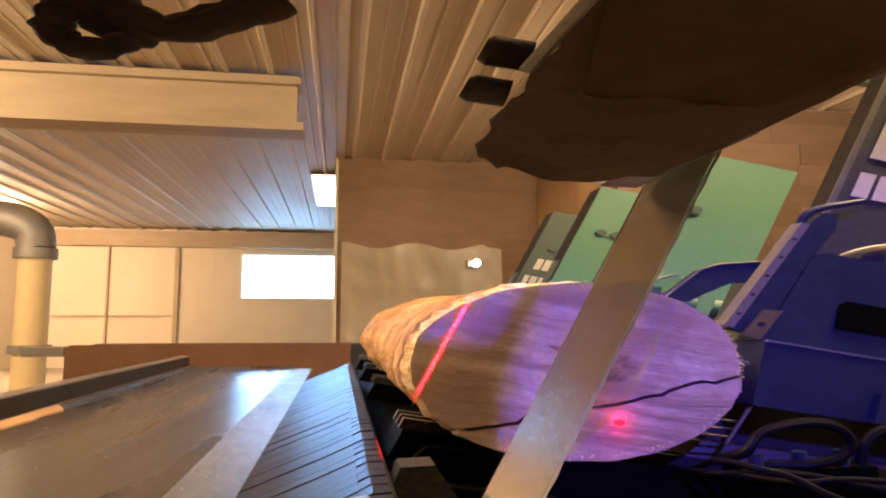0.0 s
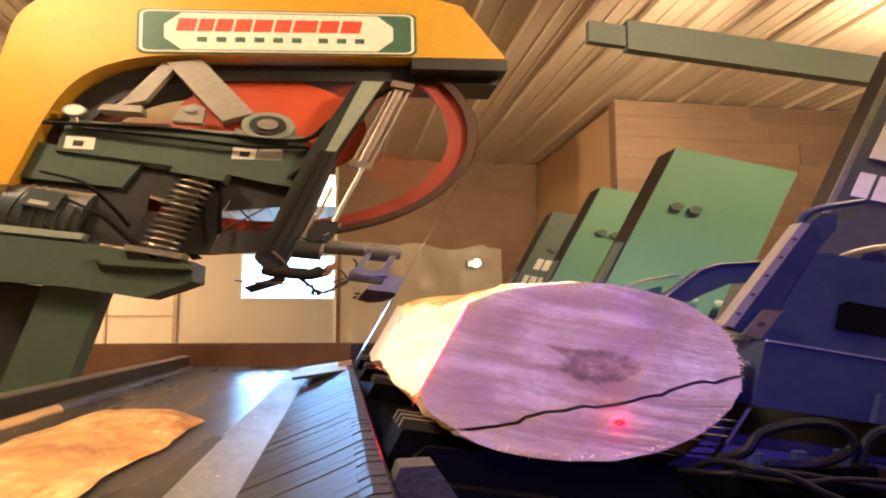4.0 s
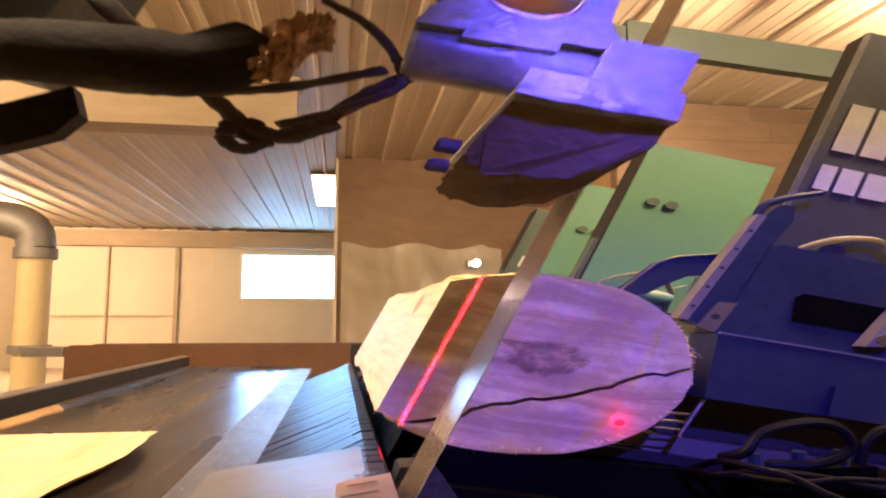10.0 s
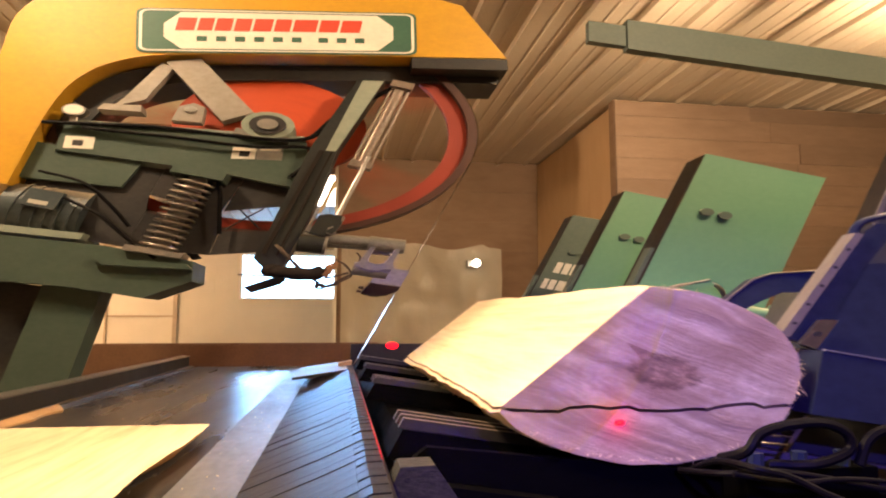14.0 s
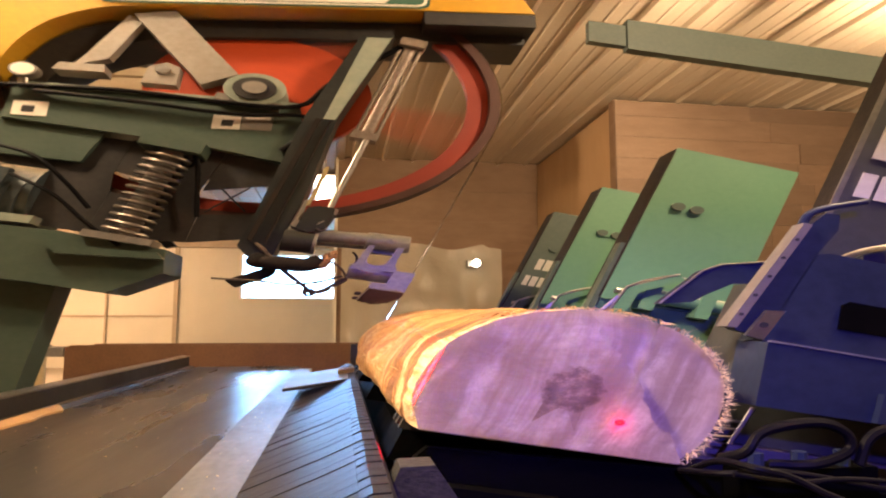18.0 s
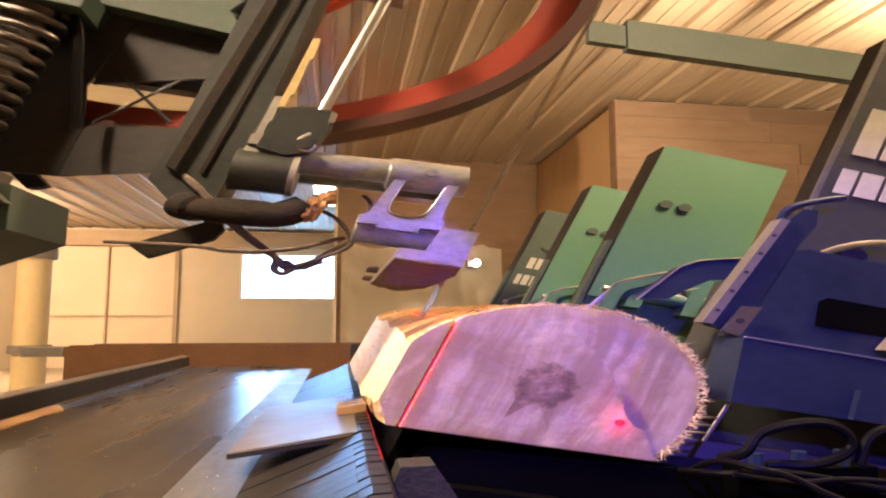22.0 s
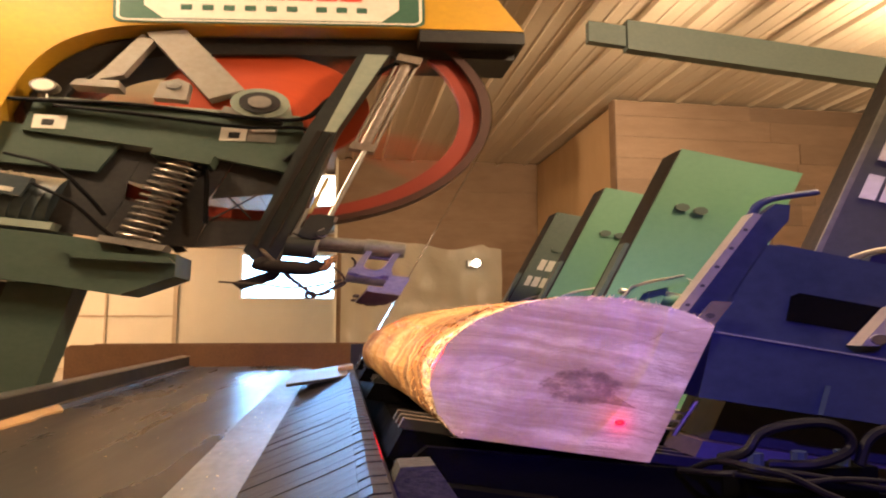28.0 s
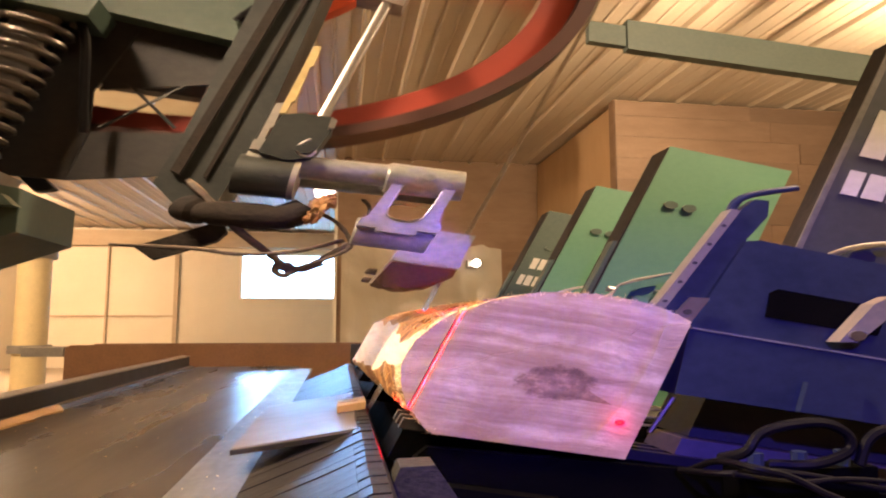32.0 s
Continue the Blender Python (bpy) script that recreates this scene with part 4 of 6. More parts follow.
def sawn(name, bm, keep, t, label=""):
    """One timber of a piece, cut by the half spaces."""
    for (x, z), (nx, nz) in keep:
        bmesh.ops.bisect_plane(bm, geom=bm.verts[:] + bm.edges[:] + bm.faces[:], dist=1e-5, plane_co=(x, 0, z), plane_no=(nx, 0, nz), clear_outer=True)
        rim = [e for e in bm.edges if len(e.link_faces) == 1 and all(abs((v.co.x - x) * nx + (v.co.z - z) * nz) < 2e-4 for v in e.verts)]
        got = bmesh.ops.contextual_create(bm, geom=rim)
        for f in got["faces"]:
            f.material_index = 2
    data = mesh_of(name, bm, [M_END, M_BARK, M_SAWN, M_SPLITFACE], True)
    for f in data.polygons:
        f.use_smooth = f.material_index == 1
    child = new(name, data)
    child.parent = t
    return tagged(child, label)


L, R, U, D = (-1, 0), (1, 0), (0, 1), (0, -1)
LOG, LOG_BODY, LOG_SPLIT = piece("log", "pale debarked log with sawn sides and a dark star-shaped heart", "log",
                      [((CUTS[2], 0), L), ((0, CUTS_B[1]), U), ((CUTS_C[1], 0), R)], True)
BOARDS = []
SPECS = (
    ([((CUTS[0], 0), R)], "rough orange slab sawn off the log"),
    ([((CUTS[0], 0), L), ((CUTS[1], 0), R)], "waney-edged pale board sawn off the log"),
    ([((CUTS[1], 0), L), ((CUTS[2], 0), R)], "pale board sawn off the log"),
    ([((CUTS[2], 0), L), ((0, CUTS_B[0]), D)], "rough slab sawn off the second side"),
    ([((CUTS[2], 0), L), ((0, CUTS_B[1]), D), ((0, CUTS_B[0]), U)], "pale board sawn off the second side"),
    ([((CUTS[2], 0), L), ((0, CUTS_B[1]), U), ((CUTS_C[0], 0), L)], "rough slab sawn off the third side"),
    ([((CUTS[2], 0), L), ((0, CUTS_B[1]), U), ((CUTS_C[1], 0), L), ((CUTS_C[0], 0), R)], "pale board sawn off the third side"),
)
for keep, label in SPECS:
    BOARDS.append(piece("board", label, "board", keep, "third" in label))


def splinters(body, inside, count, seed):
    """Torn fibres standing out round the sawn end of one piece."""
    rnd = random.Random(seed)
    bm = B()
    made = 0
    while made < count:
        p = rnd.uniform(0, 2 * math.pi)
        k = 0.99 + 0.05 * (rnd.random() - 0.5)
        x, z = -0.010 + 0.155 * k * math.cos(p), -0.010 + 0.146 * k * math.sin(p)
        made += 1
        if not inside(x, z):
            continue
        along = rnd.uniform(0, 1.1) if rnd.random() < 0.45 else 0.0
        x, z = x * (1 + 0.07 * along), z * (1 + 0.07 * along)
        y = -(LOG_Y1 - LOG_Y0) / 2 + rnd.uniform(-0.001, 0.012) + along
        n = (Vector((math.cos(p), rnd.uniform(-0.9, 0.1), math.sin(p))) + Vector((rnd.uniform(-0.9, 0.9), 0, rnd.uniform(-0.9, 0.9)))).normalized()
        ln, w = rnd.uniform(0.0025, 0.0065) * (2.6 if rnd.random() < 0.07 else 1.0), rnd.uniform(0.0003, 0.0006)
        if math.sin(p) < -0.3 and rnd.random() < 0.25:
            ln *= 1.2
        a = Vector((x, y, z)) - n * 0.003
        s1 = n.cross(Vector((0, 1, 0.3))).normalized() * w
        s2 = n.cross(s1).normalized() * w
        bend = Vector((rnd.uniform(-1, 1), rnd.uniform(-1, 0.3), rnd.uniform(-1, 0.4))) * ln * 0.4
        mid = [bm.verts.new(a + n * ln * 0.55 + o * 0.8) for o in (s1, s2, -s1, -s2)]
        tip = bm.verts.new(a + n * ln + bend)
        v = [bm.verts.new(a + o) for o in (s1, s2, -s1, -s2)]
        for i in range(4):
            bm.faces.new((v[i], v[(i + 1) % 4], mid[(i + 1) % 4], mid[i]))
            bm.faces.new((mid[i], mid[(i + 1) % 4], tip))
    ob = new("torn_fibre", mesh_of("torn_fibre", bm, M_SAWN))
    ob.parent = body
    tagged(ob, "torn pale wood fibres round the sawn end", kind="stuff")


splinters(LOG_BODY, lambda x, z: x > CUTS[2] and z < CUTS_B[1] and x < CUTS_C[1], 2600, 3)
splinters(BOARDS[0][1], lambda x, z: x < CUTS[0], 864, 4)
splinters(BOARDS[1][1], lambda x, z: CUTS[0] < x < CUTS[1], 1152, 5)
splinters(BOARDS[2][1], lambda x, z: CUTS[1] < x < CUTS[2], 1152, 6)
splinters(BOARDS[3][1], lambda x, z: z > CUTS_B[0] and x > CUTS[2], 864, 7)
splinters(BOARDS[4][1], lambda x, z: CUTS_B[1] < z < CUTS_B[0] and x > CUTS[2], 1152, 8)
splinters(BOARDS[5][1], lambda x, z: x > CUTS_C[0] and z < CUTS_B[1], 864, 9)
splinters(BOARDS[6][1], lambda x, z: CUTS_C[1] < x < CUTS_C[0] and z < CUTS_B[1], 1500, 10)

def bark_strips(body, inside, count, seed):
    """Loose curled strips of inner bark that stand off the side of one piece, thickest near its sawn end."""
    rnd = random.Random(seed)
    bm = B()
    for _ in range(count):
        p = rnd.uniform(0, 2 * math.pi)
        along = 0.9 * rnd.random() ** 2.2
        k = 0.985 + 0.07 * along + (0.03 if along < 0.2 else 0.0)
        x, z = -0.010 + 0.155 * k * math.cos(p), -0.010 + 0.146 * k * math.sin(p)
        if not inside(x, z):
            continue
        out = Vector((math.cos(p), 0, math.sin(p)))
        round_ = Vector((-math.sin(p), 0, math.cos(p)))
        ahead = (Vector((0, -1, 0)) + round_ * rnd.uniform(-0.9, 0.9)).normalized()
        ln, w = rnd.uniform(0.005, 0.018), rnd.uniform(0.0006, 0.0020)
        wide = ahead.cross(out).normalized() * w
        base = Vector((x, -(LOG_Y1 - LOG_Y0) / 2 + 0.012 + along, z)) - out * 0.003
        lift = rnd.uniform(0.05, 0.32)
        rows = []
        for q in range(4):
            u = q / 3
            c = base + ahead * ln * u + out * (ln * lift * u * (1.3 - 0.6 * u))
            rows.append([bm.verts.new(c + wide * (1 - 0.7 * u)), bm.verts.new(c - wide * (1 - 0.7 * u)), bm.verts.new(c - out * 0.0009)])
        for a, b in zip(rows, rows[1:]):
            for i in range(3):
                bm.faces.new((a[i], a[(i + 1) % 3], b[(i + 1) % 3], b[i]))
    ob = new("bark_strip", mesh_of("bark_strip", bm, [M_BARK]))
    ob.parent = body
    tagged(ob, "loose torn strips of orange inner bark", kind="stuff")


bark_strips(LOG_BODY, lambda x, z: x > CUTS[2] and z < CUTS_B[1] and x < CUTS_C[1], 900, 31)
bark_strips(BOARDS[0][1], lambda x, z: x < CUTS[0], 1200, 32)
bark_strips(BOARDS[1][1], lambda x, z: CUTS[0] < x < CUTS[1], 900, 33)
bark_strips(BOARDS[3][1], lambda x, z: z > CUTS_B[0] and x > CUTS[2], 1200, 34)
bark_strips(BOARDS[4][1], lambda x, z: CUTS_B[1] < z < CUTS_B[0] and x > CUTS[2], 1000, 35)
bark_strips(BOARDS[5][1], lambda x, z: x > CUTS_C[0] and z < CUTS_B[1], 1200, 36)
bark_strips(BOARDS[6][1], lambda x, z: CUTS_C[1] < x < CUTS_C[0] and z < CUTS_B[1], 1000, 37)


def chips():
    """Loose sawdust chips on the bed end and along the belt."""
    rnd = random.Random(21)
    bm = B()
    def chip(x, y, z, r):
        a, b = Vector((rnd.uniform(-1, 1), rnd.uniform(-1, 1), rnd.uniform(0, 0.4))) * r, Vector((rnd.uniform(-1, 1), rnd.uniform(-1, 1), rnd.uniform(0, 0.5))) * r * 0.5
        c = Vector((x, y, z))
        lo = [bm.verts.new(c + d) for d in (-a, b, a, -b)]
        hi = [bm.verts.new(c + d * 0.8 + Vector((0, 0, r * 0.5))) for d in (-a, b, a, -b)]
        bm.faces.new(hi)
        for k in range(4):
            bm.faces.new((lo[k], lo[(k + 1) % 4], hi[(k + 1) % 4], hi[k]))
    for _ in range(90):
        u = rnd.random() ** 2
        chip(-0.93 + 0.62 * u, rnd.uniform(0.5, 4.6), 0.951, rnd.uniform(0.001, 0.0032))
    for _ in range(70):
        chip(rnd.uniform(-0.28, -0.17), rnd.uniform(0.5, 4.2), 0.9625, rnd.uniform(0.001, 0.003))
    solid("sawdust", bm, M_SAWN, "pale loose sawdust chips scattered over the belt", "sawdust", "stuff")


chips()

# ---- laser marks ----
# glowing rings drawn where the laser light falls
def laser():
    x, z = 0.474, 1.082
    d = thing("laser_dot", x, LOG_Y0 - 0.0006, z, "small red laser dot with a pink ring", "laser dot")
    part("ring", ringed(B(), disc(0, 0, 0.0046, 20), disc(0, 0, 0.0022, 20), -0.001, 0), M_LASER, d, "", UPRIGHT)
    part("centre", prism(B(), disc(0, 0, 0.0020, 16), -0.001, 0), M_DRED, d, "", UPRIGHT)
    d = thing("laser_dot", 0.36, 4.59, 1.123, "small red laser dot with a pink ring", "laser dot")
    d.location.z = 1.098
    part("ring", ringed(B(), disc(0, 0, 0.022, 20), disc(0, 0, 0.007, 20), -0.001, 0), M_LASER, d, "", UPRIGHT)
    part("centre", prism(B(), disc(0, 0, 0.0065, 16), -0.001, 0), M_DRED, d, "", UPRIGHT)


laser()


def lamp_housings():
    """Added, unseen housings of the line laser and of the two work lamps, which hang above and beside the way of the
    head.
    """
    t = tagged(new("line_laser_box"), "unseen black box added round the line laser's slit", "laser")
    t.matrix_basis = SLIT
    for x0, x1 in ((-0.09, -0.00008), (0.00008, 0.09)):
        part("slit_plate", box(B(), x0, x1, -0.09, 0.09, -0.122, -0.120), M_PIT, t, "", UPRIGHT)
    part("back_plate", box(B(), -0.09, 0.09, -0.09, 0.09, 0.04, 0.05), M_PIT, t, "", UPRIGHT)
    for x0, x1, y0, y1 in ((-0.095, -0.0905, -0.095, 0.095), (0.0905, 0.095, -0.095, 0.095), (-0.09, 0.09, -0.095, -0.0905), (-0.09, 0.09, 0.0905, 0.095)):
        part("side_plate", box(B(), x0, x1, y0, y1, -0.122, 0.05), M_PIT, t, "", UPRIGHT)
    up = SLIT.to_3x3().inverted() @ Vector((0, 0, 1))
    part("hanger", sweep(B(), [(0, 0, 0.03), up * (CEIL - 0.02 - SLIT_AT.z)], 0.010, 10), M_BLACK, t, "", UPRIGHT, True)
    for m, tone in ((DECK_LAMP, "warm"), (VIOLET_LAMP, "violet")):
        t = tagged(new("stand_in_lamp"), tone + " work lamp in an unseen, added round housing", "work lamp", "work lamps")
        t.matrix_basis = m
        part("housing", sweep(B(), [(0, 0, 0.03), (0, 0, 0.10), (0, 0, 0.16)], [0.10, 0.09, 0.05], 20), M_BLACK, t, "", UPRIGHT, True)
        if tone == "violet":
            # unseen flap, added to keep violet light off the far head
            part("visor", soften(box(B(), -0.16, 0.16, 0.062, 0.066, -0.20, 0.05), 0.001, 1), M_BLACK, t, "unseen visor added to cut the violet beam", UPRIGHT)
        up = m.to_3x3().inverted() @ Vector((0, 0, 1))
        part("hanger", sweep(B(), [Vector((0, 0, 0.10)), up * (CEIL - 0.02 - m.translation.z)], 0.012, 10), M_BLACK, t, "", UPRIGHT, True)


lamp_housings()

# ---- the saw head ----
WC, WR = (-0.553, 1.03), 0.55


def saw_head():
    t = thing("saw_head", OX, 3.2, OZ, "yellow and dark green band saw head with a red wheel", "band saw")
    # hood
    def curved(pts, steps=5):
        return [(v.x, v.y) for v in bowed([(x, z, 0) for x, z in pts], steps)]
    rim = curved([(-1.12, 0.49), (-1.17, 0.69), (-1.225, 1.07), (-1.25, 1.33), (-1.13, 1.54), (-0.80, 1.72)])
    mouth = curved([(-1.02, 0.52), (-1.045, 0.89), (-1.025, 1.07), (-0.96, 1.178), (-0.87, 1.243), (-0.70, 1.315)])
    hood = prism(B(), [(-0.068, 1.568), (-0.261, 1.79), (-0.50, 1.81)] + rim[::-1] + mouth + [(-0.30, 1.478)], -0.16, 0.20)
    h = part("hood", soften(hood, 0.012, 2), M_YELLOW, t, "yellow painted steel hood")
    deep = curved([(-0.96, 0.52), (-0.97, 0.87), (-0.93, 1.04), (-0.82, 1.16), (-0.66, 1.24)])
    # black plates inside the hood mouth and along its lower edge
    part("hood_inner", prism(B(), [(-0.072, 1.558), (-0.302, 1.468), (-0.70, 1.305)] + [(x + 0.008, z - 0.008) for x, z in mouth[::-1]][1:] + deep + [(-0.28, 1.39), (-0.05, 1.47)], -0.05, 0.19), M_BLACK, t, "black plate inside the hood mouth")
    part("hood_lip", soften(prism(B(), [(-0.066, 1.566), (-0.308, 1.474), (-0.290, 1.42), (-0.048, 1.512)], -0.155, 0.195), 0.003, 1), M_BLACK, t, "")
    # name plate, lettering as plain bars
    def at(u, v):
        """A place on the plate: u along it, v up it."""
        return -0.942 + u * 0.636 - v * 0.062, 1.229 + u * 0.260 + v * 0.198
    def quad(u0, u1, v0, v1, cut=0.0):
        if cut:
            c = cut
            pts = [(u0 + c, v0), (u1 - c, v0), (u1, v0 + 0.28), (u1, v1 - 0.28), (u1 - c, v1), (u0 + c, v1), (u0, v1 - 0.28), (u0, v0 + 0.28)]
        else:
            pts = [(u0, v0), (u1, v0), (u1, v1), (u0, v1)]
        return [at(*p) for p in pts]
    def rounded(g, r=0.035):
        """The plate's outline with round corners, drawn in by g."""
        gv, rv = 3.2 * g, 3.2 * r
        arcs = ((1 - g - r, 1 - gv - rv, 0), (g + r, 1 - gv - rv, 1), (g + r, gv + rv, 2), (1 - g - r, gv + rv, 3))
        return [at(u + r * math.cos(math.pi * (q + k / 5) / 2), v + rv * math.sin(math.pi * (q + k / 5) / 2)) for u, v, q in arcs for k in range(6)]
    plate = part("name_plate", soften(prism(B(), rounded(-0.010), -0.166, -0.161), 0.002, 1), M_DGREEN, h, "dark edged name plate")
    part("plate_border", ringed(B(), rounded(0.0), rounded(0.010, 0.028), -0.1685, -0.1662), M_WHITE, plate)
    part("plate_field", prism(B(), quad(0.085, 0.92, 0.06, 0.94, 0.06), -0.1685, -0.1662), M_WHITE, plate, "cream eight-sided field")
    for k, (w, u) in enumerate(((0.066, 0.125), (0.052, 0.201), (0.058, 0.262), (0.058, 0.330), (0.066, 0.398), (0.058, 0.474), (0.086, 0.542), (0.070, 0.638), (0.074, 0.718))):
        part("lettering_bar", prism(B(), [at(u, 0.50), at(u + w, 0.50), at(u + w + 0.012, 0.80), at(u + 0.012, 0.80)], -0.1705, -0.1687), M_DRED, plate)
    for k in range(9):
        u = 0.20 + k * 0.068 + (0.03 if k > 5 else 0)
        part("lettering_bar", prism(B(), [at(u, 0.24), at(u + 0.036, 0.24), at(u + 0.036, 0.36), at(u, 0.36)], -0.1705, -0.1687), M_DGREEN, plate)
    # the frame box under the wheel
    part("frame_box", soften(prism(B(), [(-1.0, 0.845), (-0.44, 0.975), (-0.395, 0.85), (-0.395, 0.735), (-0.60, 0.745), (-0.985, 0.715)], -0.12, 0.10), 0.008, 1), M_DARKGREEN, t, "dark green box frame")
    part("frame_top_edge", soften(prism(B(), [(-0.99, 0.862), (-0.445, 0.985), (-0.442, 0.972), (-0.987, 0.848)], -0.135, 0.05), 0.002, 1), M_TEAL, t)
    part("frame_end", soften(prism(B(), [(-1.08, 0.56), (-1.05, 0.74), (-0.78, 0.74), (-0.79, 0.60)], -0.10, 0.10), 0.01, 1), M_DARKGREEN, t)
    for (a0, b0, w) in ((-0.968, 0.728, 0.065), (-0.585, 0.818, 0.055)):
        s = part("sticker", prism(B(), [(a0, b0), (a0 + w, b0 + 0.018), (a0 + w - 0.012, b0 + 0.075), (a0 - 0.012, b0 + 0.057)], -0.1235, -0.121), M_WHITE, t, "pale warning sticker")
        part("sticker_mark", prism(B(), [(a0 + 0.015, b0 + 0.018), (a0 + 0.038, b0 + 0.024), (a0 + 0.034, b0 + 0.05), (a0 + 0.01, b0 + 0.044)], -0.125, -0.1236), M_BLACK, s)
    part("sticker", prism(B(), [(-0.528, 0.836), (-0.466, 0.853), (-0.478, 0.912), (-0.540, 0.895)], -0.1235, -0.121), M_DULL, t, "grey lettered sticker")
    part("sticker", prism(B(), [(-0.530, 0.882), (-0.480, 0.895), (-0.483, 0.909), (-0.534, 0.896)], -0.125, -0.1236), M_WHITE, t, "")
    # gauge
    g = part("gauge", sweep(B(), [(-0.99, -0.17, 0.90), (-0.99, -0.12, 0.90)], 0.028, 20), M_DULL, t, "round gauge", smooth=True)
    part("gauge_face", sweep(B(), [(-0.99, -0.172, 0.90), (-0.99, -0.1705, 0.90)], 0.023, 20), M_WHITE, g, "pale gauge dial")
    part("gauge_stem", sweep(B(), [(-0.985, -0.145, 0.872), (-0.975, -0.145, 0.835)], 0.010, 8), M_STEEL, g)
    # wheel shaft housing and its strut arms
    part("bearing", sweep(B(), [(-0.545, -0.16, 1.0), (-0.545, -0.02, 1.0)], 0.066, 24), M_TEAL, t, "pale grey bearing housing", smooth=True)
    part("bearing_cap", sweep(B(), [(-0.545, -0.172, 1.0), (-0.545, -0.161, 1.0)], 0.046, 24), M_BLACK, t, "dark bearing cap", smooth=True)
    part("shaft_end", sweep(B(), [(-0.545, -0.182, 1.0), (-0.545, -0.173, 1.0)], 0.026, 20), M_DULL, t, "dull steel shaft end", smooth=True)
    part("bearing_foot", soften(box(B(), -0.615, -0.475, -0.15, -0.03, 0.935, 0.962), 0.004, 1), M_DULL, t)
    part("strut", soften(prism(B(), [(-0.875, 1.215), (-0.80, 1.262), (-0.60, 1.055), (-0.66, 0.985)], -0.13, -0.06), 0.006, 1), M_GREY, t, "grey diagonal strut")
    part("strut", soften(prism(B(), [(-0.885, 1.21), (-0.85, 1.20), (-0.865, 1.02), (-0.925, 0.96), (-0.91, 1.03)], -0.12, -0.07), 0.006, 1), M_GREY, t)
    part("strut_foot", soften(prism(B(), [(-0.95, 0.93), (-0.85, 0.955), (-0.86, 0.985), (-0.945, 0.96)], -0.14, -0.05), 0.004, 1), M_GREY, t)
    bs = part("shaft_bracket", soften(prism(B(), [(-0.77, 0.94), (-0.70, 0.955), (-0.715, 1.03), (-0.745, 1.04), (-0.775, 1.01)], -0.15, -0.09), 0.006, 1), M_GREY, t)
    part("bolt", sweep(B(), [(-0.742, -0.16, 1.005), (-0.742, -0.15, 1.005)], 0.016, 8), M_STEEL, bs)
    # band wheel
    w = new("band_wheel")
    w.parent = t
    tagged(w, "red spoked band wheel with a dark rim")
    part("rim", ringed(B(), disc(0, 0, WR, 64), disc(0, 0, WR - 0.025, 64), -0.055, 0.055), M_RIM, w, "dark steel rim", UPRIGHT, True)
    part("rim_web", ringed(B(), disc(0, 0, WR - 0.0255, 64), disc(0, 0, WR - 0.075, 64), -0.02, 0.02), M_RIMRED, w, "", UPRIGHT, True)
    part("hub_disc", prism(B(), disc(0, 0, 0.25, 48), -0.02, 0.02), M_RED, w, "red hub disc", UPRIGHT)
    for k in range(5):
        sp = soften(prism(B(), [(-0.02, 0.24), (0.02, 0.24), (0.014, WR - 0.07), (-0.014, WR - 0.07)], -0.016, 0.016), 0.004, 1)
        part("spoke", sp, M_RED, w, "", Matrix.Rotation(2 * math.pi * k / 5, 4, "Y"))
    bd = B()
    n = 40
    arc = [(WC[0] + (WR + 0.002) * math.cos(p), WC[1] + (WR + 0.002) * math.sin(p)) for p in [math.pi * i / n for i in range(n + 1)]]
    path = [(0.0, -0.75)] + [(0.0, 0.2)] + arc + [(2 * WC[0] - 0.0, 0.45)]
    rows = [[bd.verts.new((x + o * 0.0, y, z)) for y in (-0.055, 0.055)] for (x, z) in path for o in (0,)]
    for p, q in zip(rows, rows[1:]):
        bd.faces.new((p[0], p[1], q[1], q[0]))
    bmesh.ops.solidify(bd, geom=bd.faces[:], thickness=0.0025)
    part("blade", bd, M_BLADE, t, "bright steel saw band", smooth=True)
    edge = B()
    strip = [[edge.verts.new((0.0, y, -0.75 + 0.01 * k)) for y in (-0.0630 + 0.0025 * (k % 2), -0.0556)] for k in range(178)]
    for p, q in zip(strip, strip[1:]):
        edge.faces.new((p[0], p[1], q[1], q[0]))
    bmesh.ops.solidify(edge, geom=edge.faces[:], thickness=0.0025)
    part("tooth_edge", edge, M_DULL, t, "dull toothed front edge")
    # guide mast and the cylinder beside it
    part("mast", soften(prism(B(), [(-0.402, 1.30), (-0.335, 1.325), (-0.345, 0.95), (-0.310, 0.565), (-0.304, 0.348), (-0.322, 0.334), (-0.352, 0.338), (-0.384, 0.372), (-0.384, 0.45), (-0.412, 0.92)], -0.185, -0.05), 0.006, 1), M_MAST, t, "dark oily slanted mast")
    # proud dark rib along the left flange
    part("mast_strip", soften(prism(B(), [(-0.372, 0.402), (-0.360, 0.396), (-0.374, 0.92), (-0.386, 0.92)], -0.200, -0.1855), 0.003, 1), M_CHUTE, t, "dark strip on the mast")
    # raised dark strip stands in for the shaded groove beside it
    part("mast_strip", soften(prism(B(), [(-0.336, 0.402), (-0.331, 0.400), (-0.352, 0.92), (-0.357, 0.92)], -0.192, -0.1855), 0.002, 1), M_CHUTE, t, "dark strip on the mast")
    # pale strip over the upper mast
    part("mast_edge", soften(prism(B(), [(-0.388, 1.295), (-0.337, 1.312), (-0.347, 0.93), (-0.372, 0.925)], -0.190, -0.186), 0.001, 1), M_TEAL, t, "pale strip up the mast's edge")
    part("cylinder", sweep(B(), [(-0.288, -0.15, 1.31), (-0.27, -0.15, 0.90)], 0.0145, 14), M_ALU, t, "steel hydraulic cylinder", smooth=True)
